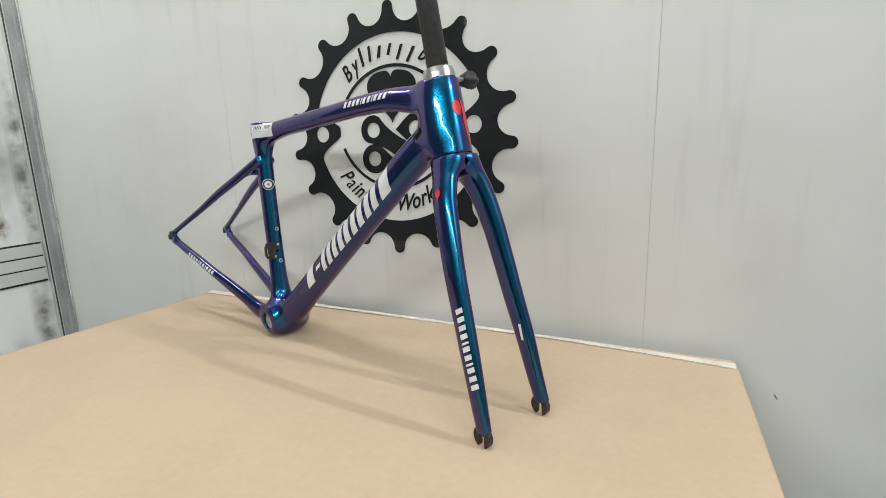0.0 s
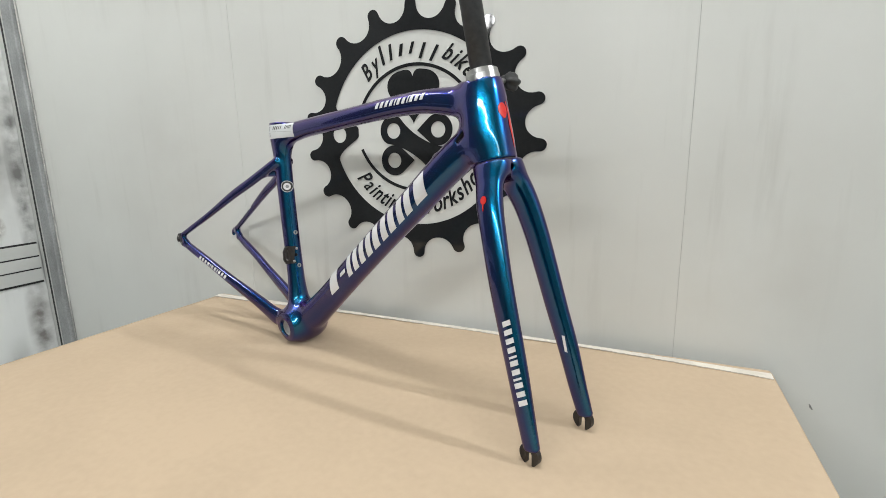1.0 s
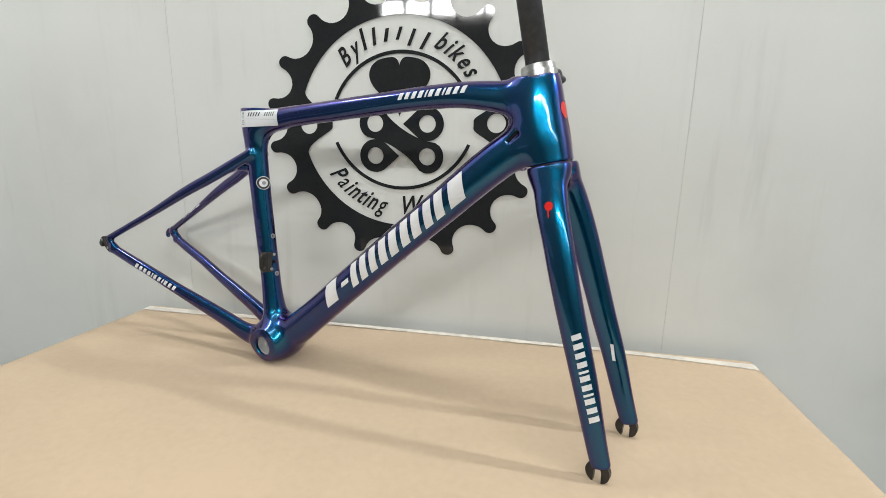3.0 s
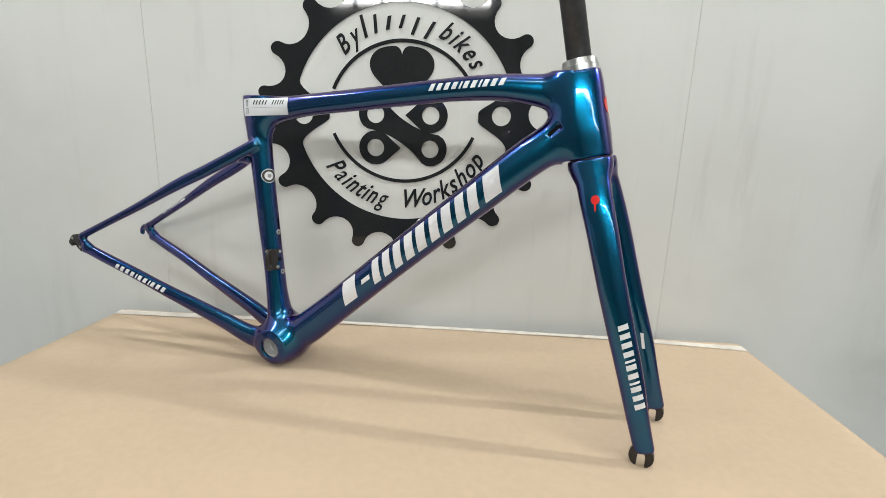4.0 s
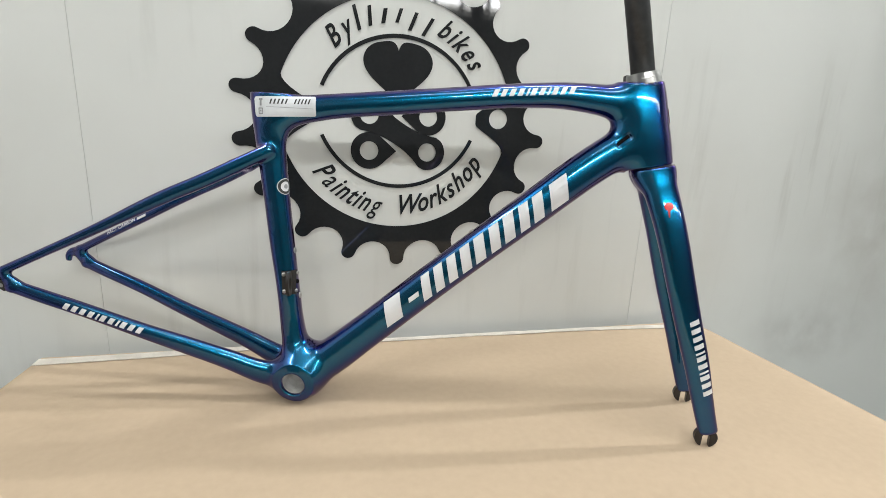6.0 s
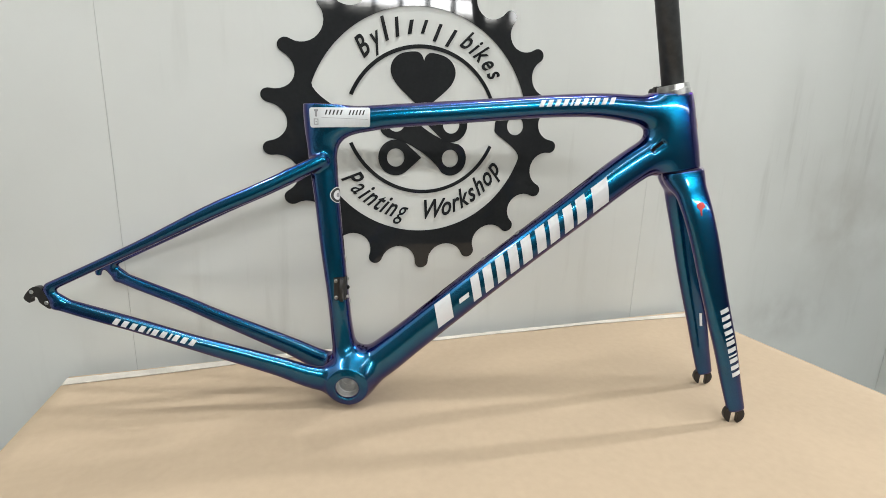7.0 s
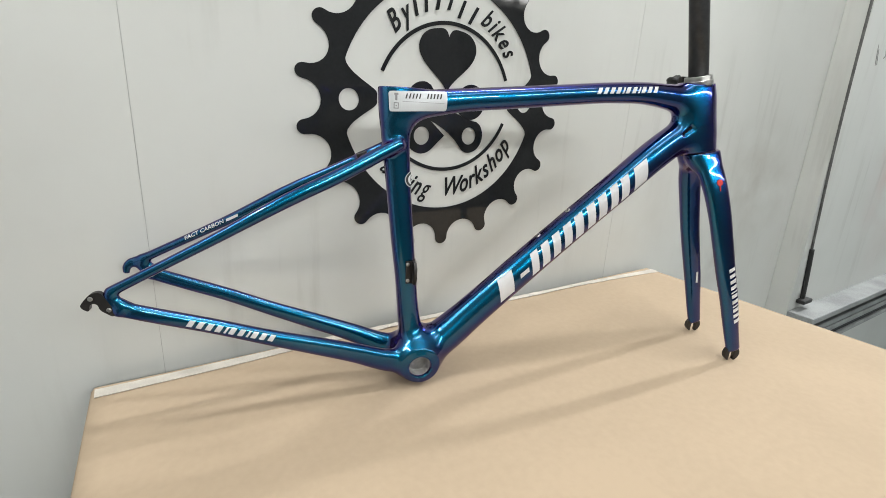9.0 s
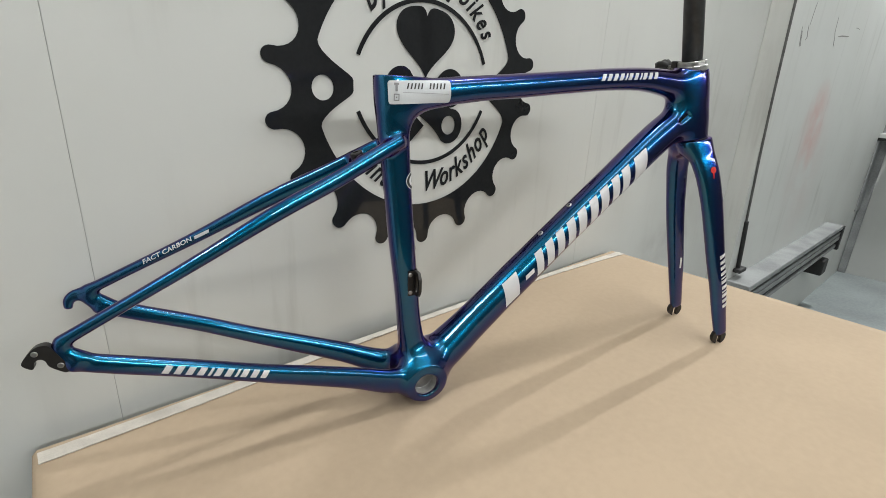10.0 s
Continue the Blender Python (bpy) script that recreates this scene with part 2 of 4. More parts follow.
# ---- the room ----
X0, X1, Y0, H = -1.425, 4.00, -3.0, 3.30
PROUD, EDGE = -0.075, 1.495
floor = tagged(part("floor", box(X0 - 0.1, X1 + 0.1, Y0 - 0.1, 0.1, -0.1, 0.0), MAT_FLOOR), "grey painted concrete workshop floor", "floor", kind="structure")
ceiling = tagged(part("ceiling", box(X0 - 0.1, X1 + 0.1, Y0 - 0.1, 0.1, H, H + 0.1), MAT_ROOM), "plain white workshop ceiling", "ceiling", kind="structure")

wall_back = tagged(part("wall_back", box(X0, X1 + 0.1, 0.0012, 0.11, 0, H), MAT_SEAM), "white painted sandwich panel wall with upright joints", "wall", kind="structure")
SEAMS = [X0, -0.486, 0.512, EDGE + 0.004]
for a, b in zip(SEAMS, SEAMS[1:]):
    g = 0.0003
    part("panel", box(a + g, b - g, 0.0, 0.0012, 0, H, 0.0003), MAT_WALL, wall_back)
# the wall steps forward beyond the table
wall_step = tagged(part("wall_step", box(EDGE, X1 + 0.1, PROUD + 0.0012, -0.0005, 0, H), MAT_SEAM), "white panel wall standing forward, with red overspray stains", "wall", kind="structure")
part("panel", box(EDGE - 0.0012, EDGE, PROUD, -0.0008, 0, H, 0.0003), MAT_WALL, wall_step)
for a, b, m in ((EDGE, 2.27, MAT_OVERSPRAY), (2.27, X1, MAT_OVERSPRAY)):
    part("panel", box(a + 0.0003, b - 0.0003, PROUD, PROUD + 0.0012, 0, H, 0.0003), m, wall_step)


def scuff(points, width, y=0.0, wall=wall_back):
    """A thin rubbed line on the wall through points in x and z, tapering at both ends."""
    n = len(points) - 1
    up, dn = [], []
    for k, (x, z) in enumerate(points):
        a, b = points[max(0, k - 1)], points[min(n, k + 1)]
        ln = math.hypot(b[0] - a[0], b[1] - a[1])
        w = width * (0.25 + 0.75 * math.sin(math.pi * (k + 0.5) / (n + 1)))
        nx, nz = -(b[1] - a[1]) / ln * w / 2, (b[0] - a[0]) / ln * w / 2
        up.append((x + nx, z + nz))
        dn.append((x - nx, z - nz))
    part("scuff_mark", slab([up + dn[::-1]], y - 0.0007, y - 0.0002), MAT_SCUFF, wall)


for line, width in [
    ([(1.620, 1.452), (1.626, 1.430), (1.635, 1.405), (1.640, 1.388)], 0.005), ([(1.632, 1.440), (1.640, 1.415), (1.652, 1.392)], 0.005),
    ([(1.690, 1.462), (1.695, 1.440), (1.705, 1.425), (1.690, 1.415)], 0.006), ([(1.722, 1.545), (1.712, 1.520), (1.706, 1.490), (1.700, 1.465)], 0.003),
    ([(2.060, 1.470), (2.075, 1.455), (2.085, 1.432), (2.100, 1.425)], 0.006), ([(2.050, 1.530), (2.052, 1.500), (2.058, 1.470)], 0.003),
    ([(2.120, 1.462), (2.18, 1.470), (2.24, 1.474), (2.30, 1.478)], 0.005), ([(2.38, 1.520), (2.42, 1.523), (2.46, 1.520)], 0.003),
]:
    scuff(line, width, PROUD, wall_step)
scuff([(0.722, 0.740), (0.724, 0.735), (0.727, 0.731)], 0.003)

tagged(part("wall_right", box(X1, X1 + 0.1, Y0, 0.0, 0, H), MAT_ROOM), "white painted end wall of the workshop", "wall", kind="structure")
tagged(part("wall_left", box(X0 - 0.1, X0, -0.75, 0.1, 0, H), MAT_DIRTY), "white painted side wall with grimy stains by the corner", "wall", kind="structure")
# unseen walls, added in dark grey to deepen contrast in the lacquer's reflections
tagged(part("wall_left_far", box(X0 - 0.1, X0, Y0, -0.75, 0, H), MAT_DIM), "unseen side wall, grey to darken what the lacquer reflects", "wall", kind="structure")
tagged(part("wall_front", box(X0, X1, Y0 - 0.1, Y0, 0, H), MAT_DIM), "unseen wall across the workshop, grey to darken what the lacquer reflects", "wall", kind="structure")

# upright trim post in the corner, and the rails on the side wall beside it
post = tagged(empty("trim_post", pose(-1.356, 0, 0)), "grey metal trim post with grimy edges in the wall corner", "post", kind="structure")
part("cover_strip", box(-0.026, 0.026, -0.018, -0.0005, 0, H, 0.004), MAT_TRIM, post)
part("edge_seal", box(-0.068, -0.0265, -0.014, -0.0005, 0, H, 0.003), MAT_ROOM, post)
part("edge_seal", box(0.0265, 0.031, -0.006, -0.0005, 0, H, 0.002), MAT_SEAM, post)
part("grimy_gap", box(-0.046, -0.0375, -0.0150, -0.0142, 0, H), MAT_BLACK_GUNK, post)
rail = tagged(empty("panel_rail", pose(X0, -0.75, 0.80)), "white painted cross rail with dark joints on the side wall", "rail", kind="structure")
for z0, z1, x in ((-0.045, -0.005, 0.008), (0.000, 0.036, 0.011), (0.041, 0.080, 0.008)):
    part("slat", box(0.0005, x, -0.70, 0.73, z0, z1, 0.0015), MAT_ROOM, rail)
part("joint", box(0.0003, 0.004, -0.70, 0.73, -0.052, 0.086), MAT_BLACK_GUNK, rail)

# small ledge on the wall by the far corner
ledge = tagged(empty("wall_ledge", pose(3.93, PROUD, 1.0)), "white wall ledge over a grey panel beside the corner", "ledge", kind="structure")
part("shelf_board", box(-0.070, 0.055, -0.075, -0.0005, -0.012, 0.016, 0.003), MAT_ROOM, ledge)
# shade under the board, put in as a black strip
part("shadow_strip", box(-0.066, 0.055, -0.066, -0.0005, -0.030, -0.0125), MAT_BLACK_GUNK, ledge)
part("back_panel", box(-0.058, 0.055, -0.012, -0.0005, -0.52, -0.0305, 0.002), MAT_TRIM, ledge)

# low metal duct along the forward wall, beyond the table
duct = tagged(empty("wall_duct", pose(2.27, PROUD, 0.385)), "low grey metal wall duct with dark slots along its front", "duct")
part("top_cover", box(-0.775, 0.78, -0.086, -0.0005, 0.118, 0.142, 0.003), MAT_TRIM, duct)
part("slot_back", box(-0.76, 0.76, -0.060, -0.0005, 0.100, 0.1175), MAT_BLACK_GUNK, duct)
part("front_rail", box(-0.775, 0.78, -0.082, -0.0005, 0.078, 0.0995, 0.003), MAT_STEEL, duct)
part("front_rail", box(-0.775, 0.78, -0.084, -0.0005, 0.052, 0.0745, 0.003), MAT_STEEL, duct)
part("slot_back", box(-0.76, 0.76, -0.070, -0.0005, 0.022, 0.0515), MAT_BLACK_GUNK, duct)
part("lower_lip", box(-0.775, 0.78, -0.078, -0.0005, 0.000, 0.0215, 0.003), MAT_TRIM, duct)
part("end_plate", box(0.781, 0.815, -0.090, -0.0005, -0.010, 0.135, 0.003), MAT_BLACK_GUNK, duct)
bracket = tagged(part("wall_bracket", box(2.80, 2.90, PROUD - 0.09, PROUD - 0.0005, 0.265, 0.355, 0.008), MAT_BLACK_GUNK), "small black bracket low on the wall", "bracket")
tagged(part("corner_trim", box(X1 - 0.022, X1 - 0.0005, -0.125, PROUD - 0.002, 0.0, H - 0.001, 0.004), MAT_TRIM), "dark grey trim in the room corner", "trim", kind="structure")
tagged(part("wall_shelf", box(X1 - 0.16, X1 - 0.0005, -0.90, -0.16, 0.955, 0.985, 0.004), MAT_TRIM), "grey shelf board on the end wall", "shelf")
# hose that hangs down the wall to a black foot


def hose(points, radius, n=10):
    """A round hose through the points, smoothed."""
    pts = [Vector(p) for p in points]
    fine = []
    for k in range(len(pts) - 1):
        p0, p1, p2, p3 = pts[max(k - 1, 0)], pts[k], pts[k + 1], pts[min(k + 2, len(pts) - 1)]
        for i in range(8):
            t = i / 8
            fine.append(0.5 * ((2 * p1) + (p2 - p0) * t + (2 * p0 - 5 * p1 + 4 * p2 - p3) * t * t + (3 * p1 - p0 - 3 * p2 + p3) * t ** 3))
    fine.append(pts[-1])
    bm = bmesh.new()
    rings = []
    for k, p in enumerate(fine):
        d = (fine[min(k + 1, len(fine) - 1)] - fine[max(k - 1, 0)]).normalized()
        a = d.cross(Vector((0, 1, 0))).normalized()
        b = d.cross(a)
        rings.append([bm.verts.new(p + radius * (a * math.cos(2 * math.pi * q / n) + b * math.sin(2 * math.pi * q / n))) for q in range(n)])
    for r0, r1 in zip(rings, rings[1:]):
        for q in range(n):
            bm.faces.new((r0[q], r0[(q + 1) % n], r1[(q + 1) % n], r1[q]))
    bm.faces.new(rings[0][::-1])
    bm.faces.new(rings[-1])
    return bm


line = tagged(empty("wall_hose", pose(EDGE, PROUD, 0.55)), "thin dark cable hanging down the wall edge to a black foot", "cable")
bm = hose([(-0.050, -0.005, 1.95), (-0.040, -0.005, 1.20), (-0.024, -0.005, 0.80), (0.004, -0.005, 0.50), (0.050, -0.005, 0.20)], 0.0042)
part("hose", bm, MAT_CABLE, line, smooth=True)
bm = hose([(0.048, -0.006, 0.21), (0.066, -0.008, 0.10), (0.082, -0.008, 0.010)], 0.0080)
part("hose_end", bm, MAT_BLACK_GUNK, line, smooth=True)
part("foot", box(0.048, 0.116, -0.030, -0.0005, 0.0, 0.016, 0.004), MAT_BLACK_GUNK, line)

# ---- the table ----
table = tagged(empty("work_table", pose(0.045, -0.39, 0)), "low-sided wooden work table covered with brown paper", "table")


def on_table(bm):
    bm.transform(Matrix.Translation((-0.045, 0.39, 0)))
    return bm


part("tabletop", on_table(box(-0.572, 0.657, -0.77, -0.028, TABLE - 0.035, TABLE - 0.0015, 0.003)), MAT_WOOD, table)
for x in (-0.53, 0.62):
    for y in (-0.72, -0.07):
        part("leg", on_table(box(x - 0.03, x + 0.03, y - 0.03, y + 0.03, 0, TABLE - 0.035, 0.004)), MAT_WOOD, table)

# brown paper: one sheet over the top, hanging over the sides
sheet = bmesh.new()
NX, NY = 60, 40
rows = []
for j in range(NY + 1):
    y = -0.775 + 0.749 * j / NY
    s = -y
    left, right = -0.575 - 0.048 * s, 0.659 + 0.034 * s
    line = [(left - 0.010, y, TABLE - 0.17), (left - 0.008, y, TABLE - 0.06), (left - 0.001, y, TABLE - 0.006)]
    for i in range(NX + 1):
        f = i / NX
        x = left + 0.004 + (right - left - 0.008) * f
        wave = 0.0007 * noise.noise((x * 5, y * 6, 0)) + 0.0004 * noise.noise((x * 17, y * 13, 3))
        line.append((x, y, TABLE - 0.0006 + wave))
    line += [(right + 0.001, y, TABLE - 0.006), (right + 0.008, y, TABLE - 0.06), (right + 0.012, y, TABLE - 0.17)]
    rows.append([sheet.verts.new(p) for p in line])
for a, b in zip(rows, rows[1:]):
    for k in range(len(a) - 1):
        sheet.faces.new((a[k], a[k + 1], b[k + 1], b[k]))
paper = part("brown_paper", sheet, MAT_PAPER, None, smooth=True)
tagged(paper, "brown kraft paper sheet spread over the work table", "paper")

# white tape along the far edge of the paper
tape = bmesh.new()
n = 240
prev = None
for k in range(n + 1):
    f = k / n
    x = -0.572 + 1.228 * f
    mid = float(np.interp(x, [-0.575, -0.45, -0.2, 0.1, 0.4, 0.6, 0.664], [-0.045, -0.044, -0.036, -0.034, -0.037, -0.048, -0.052])) + 0.0015 * noise.noise((x * 6, 0, 1)) + 0.0007 * noise.noise((x * 75, 4, 1))
    w = float(np.interp(x, [-0.575, -0.35, -0.1, 0.4, 0.6, 0.664], [0.0105, 0.0090, 0.0062, 0.0062, 0.0085, 0.0105])) + 0.0012 * noise.noise((x * 11, 2, 5)) + 0.0009 * noise.noise((x * 60, 7, 3))
    pair = [tape.verts.new((x, mid - w, TABLE + 0.0015)), tape.verts.new((x, mid + w, TABLE + 0.0015))]
    if prev:
        tape.faces.new((prev[0], pair[0], pair[1], prev[1]))
    prev = pair
ob = part("masking_tape", tape, MAT_TAPE)
so = ob.modifiers.new("thick", "SOLIDIFY")
so.thickness, so.offset = 0.0012, -1
tagged(ob, "strip of white masking tape along the paper's far edge", "tape")

# ---- sprocket sign on the wall ----
GX, GZ = 0.0024, 1.2045
sign = tagged(empty("wall_sign", pose(GX, -0.001, GZ)), "black vinyl chainring sign with heart and crossed links on the wall", "sign")


def flat(name, loops, mat=MAT_VINYL, thick=0.0012, y=0.0, label=""):
    return part(name, slab([[(x, z) for x, z in lp] for lp in loops], y - thick, y), mat, sign, label)


def tooth_ring(count=18, phase=270.5, r_root=0.2300, r_tip=0.2728, tip=0.0125):
    """Outline of the sprocket: wide round valleys that run into narrow teeth with round tips."""
    half = math.pi / count
    ct = r_tip - tip
    rho = 0.034
    for k in range(30):
        cv = r_root + rho
        rho = math.hypot(cv * math.sin(half), cv * math.cos(half) - ct) - tip
    cv = r_root + rho
    slope = math.atan2(cv * math.sin(half), cv * math.cos(half) - ct)
    out = []
    for k in range(count):
        a = radians(phase) + 2 * half * k
        c, s = math.cos(a), math.sin(a)
        for i in range(11):
            f = -slope + 2 * slope * i / 10
            x, y = ct + tip * math.cos(f), tip * math.sin(f)
            out.append((x * c - y * s, x * s + y * c))
        for i in range(1, 12):
            g0, g1 = slope - math.pi, 2 * half - slope - math.pi
            f = g0 + (g1 - g0) * i / 12
            x, y = cv * math.cos(half) + rho * math.cos(f), cv * math.sin(half) + rho * math.sin(f)
            out.append((x * c - y * s, x * s + y * c))
    return out


inner = []
for k in range(240):
    a = 360 * k / 240
    off = min(abs((a + 180) % 360 - 180), abs(a - 180))
    dz, big = (-0.0135, 0.2070) if a < 180 else (0.009, 0.2036)
    sn = math.sin(radians(a))
    edge = dz * sn + math.sqrt(big * big - dz * dz * (1 - sn * sn))
    s = min(1, max(0, (off - 3) / 14))
    r = 0.139 + (edge - 0.139) * s * s * (3 - 2 * s)
    inner.append((r * math.cos(radians(a)), r * math.sin(radians(a))))
# the teeth stand a little unevenly round the ring
SHIFT_AT = (9, 28, 50, 112, 133, 153, 172, 191, 210, 230, 250, 270, 291, 311, 330, 350)
SHIFT_BY = (2.2, 3.0, 2.0, -1.2, -0.8, 1.2, 0.0, -0.8, -0.9, 1.0, 0.5, 0.0, 0.8, 2.0, 2.1, 3.0)
rim = []
for x, z in tooth_ring():
    x, z = x * 1.0105 - 0.002, z * 0.9570 - 0.0060
    a = math.degrees(math.atan2(z, x)) % 360
    a = radians(a + float(np.interp(a, SHIFT_AT, SHIFT_BY, period=360)))
    rim.append((math.hypot(x, z) * math.cos(a), math.hypot(x, z) * math.sin(a)))
holes = [arc(sx * 0.1840, hz, 0.0172, 0, 354, 40) for sx, hz in ((-1.024, -0.004), (0.985, 0.003))]
flat("chainring", [rim, inner] + holes)
for name, cz, rad, a0, a1 in (("upper_arc", -0.0120, 0.1415, 23.0, 157.0), ("lower_arc", 0.0220, 0.1435, 204.0, 336.0)):
    flat(name, [arc(0, cz, rad + 0.0032, a0, a1, 48) + arc(0, cz, rad - 0.0032, a1, a0, 48)])
heart = []
for k in range(80):
    t = 2 * math.pi * k / 80
    x = 16 * math.sin(t) ** 3
    z = 13 * math.cos(t) - 5 * math.cos(2 * t) - 2 * math.cos(3 * t) - math.cos(4 * t)
    z += 3.4 * math.exp(-(x / 5) ** 2) if z > 0 else 0
    heart.append((x * 0.0037 - 0.003, 0.0745 + z * 0.0036))
flat("heart", [heart])


def drop(cx, cz, tip, r=0.0315):
    """A link end: a round eye drawn out to a point."""
    ang = math.degrees(math.atan2(tip[1] - cz, tip[0] - cx))
    return [tip] + [(cx + r * math.cos(radians(ang + a)), cz + r * math.sin(radians(ang + a))) for a in range(48, 313, 8)]


LX, LU, LL = 0.0515, 0.0005, -0.0605


def link(ax, az, bx, bz, r=0.0315, waist=0.019):
    d = Vector((bx - ax, bz - az))
    ln = d.length
    d.normalize()
    nrm = Vector((-d.y, d.x))
    side = []
    for k in range(25):
        s = k / 24
        w = waist + (0.0305 - waist) * abs(2 * s - 1) ** 2.2
        side.append((s, w))
    up = [(ax + d.x * s * ln + nrm.x * w, az + d.y * s * ln + nrm.y * w) for s, w in side]
    dn = [(ax + d.x * s * ln - nrm.x * w, az + d.y * s * ln - nrm.y * w) for s, w in side]
    base = math.degrees(math.atan2(d.y, d.x))
    endb = [(bx + r * math.cos(radians(base + a)), bz + r * math.sin(radians(base + a))) for a in range(72, -73, -9)]
    enda = [(ax + r * math.cos(radians(base + a)), az + r * math.sin(radians(base + a))) for a in range(-108, -253, -9)]
    return up + endb + dn[::-1] + enda


eye = lambda x, z: arc(x, z, 0.0160, 0, 352, 30)
flat("crossed_link", [link(-LX, LU, LX, LL), eye(-LX, LU), eye(LX, LL)])
flat("link_end", [drop(-LX, LL, (-0.004, -0.060)), eye(-LX, LL)])
flat("link_end", [drop(LX, LU, (0.004, 0.000)), eye(LX, LU)])


def arc_word(word, r, a_mid, size, up=True, shear=0.42, squeeze=0.72):
    """Letters set one by one on an arc about the sign's middle."""
    widths = {"i": 0.30, "l": 0.28, "t": 0.38, "W": 0.95, "k": 0.52, "r": 0.40, "s": 0.48, "B": 0.70, "P": 0.66}
    adv = [widths.get(c, 0.57) * size * squeeze * 1.08 for c in word]
    total = sum(adv)
    pos = -total / 2
    for c, w in zip(word, adv):
        mid = pos + w / 2
        pos += w
        bm = letters(c, size, shear, 0.0005, 0.0003 if c in "ga" else 0.0008)
        bm.transform(Matrix.Diagonal((squeeze, 1, 1, 1)))
        if up:
            a = radians(a_mid) - mid / r
            m = Matrix.Translation((r * math.cos(a), 0, r * math.sin(a) + 0.004)) @ Matrix.Rotation(-(a - math.pi / 2), 4, "Y")
        else:
            a = radians(a_mid) + mid / r
            m = Matrix.Translation((r * math.cos(a), 0, r * math.sin(a) + 0.004)) @ Matrix.Rotation(-(a + math.pi / 2), 4, "Y")
        bm.transform(m @ Matrix.Translation((0, -0.0006, 0)) @ Matrix.Rotation(math.pi / 2, 4, "X"))
        part("letter", bm, MAT_VINYL, sign)


arc_word("By", 0.146, 130.5, 0.047)
arc_word("bikes", 0.146, 49.0, 0.047)
arc_word("Painting", 0.180, 236, 0.050, up=False, squeeze=0.68)
arc_word("Workshop", 0.176, 300.5, 0.050, up=False, squeeze=0.78)
for k, (a, hgt, dn, w) in enumerate([(117, 0.038, 0.0, 0.006), (109.5, 0.030, 0.0, 0.006), (101, 0.022, 0.0, 0.007), (92, 0.022, 0.0, 0.006), (83, 0.030, 0.010, 0.006), (73, 0.032, 0.012, 0.006)]):
    c, s = math.cos(radians(a)), math.sin(radians(a))
    at = lambda rr, tt: (c * rr - s * tt, s * rr + c * tt + 0.004)
    flat("bar", [[at(0.146 - dn, w / 2 + 0.002), at(0.146 - dn, -w / 2 + 0.002), at(0.146 - dn + hgt, -w / 2 - 0.006), at(0.146 - dn + hgt, w / 2 - 0.006)]])


# ---- bicycle frame: smooth solid from blended tubes ----
STEP = 0.0016


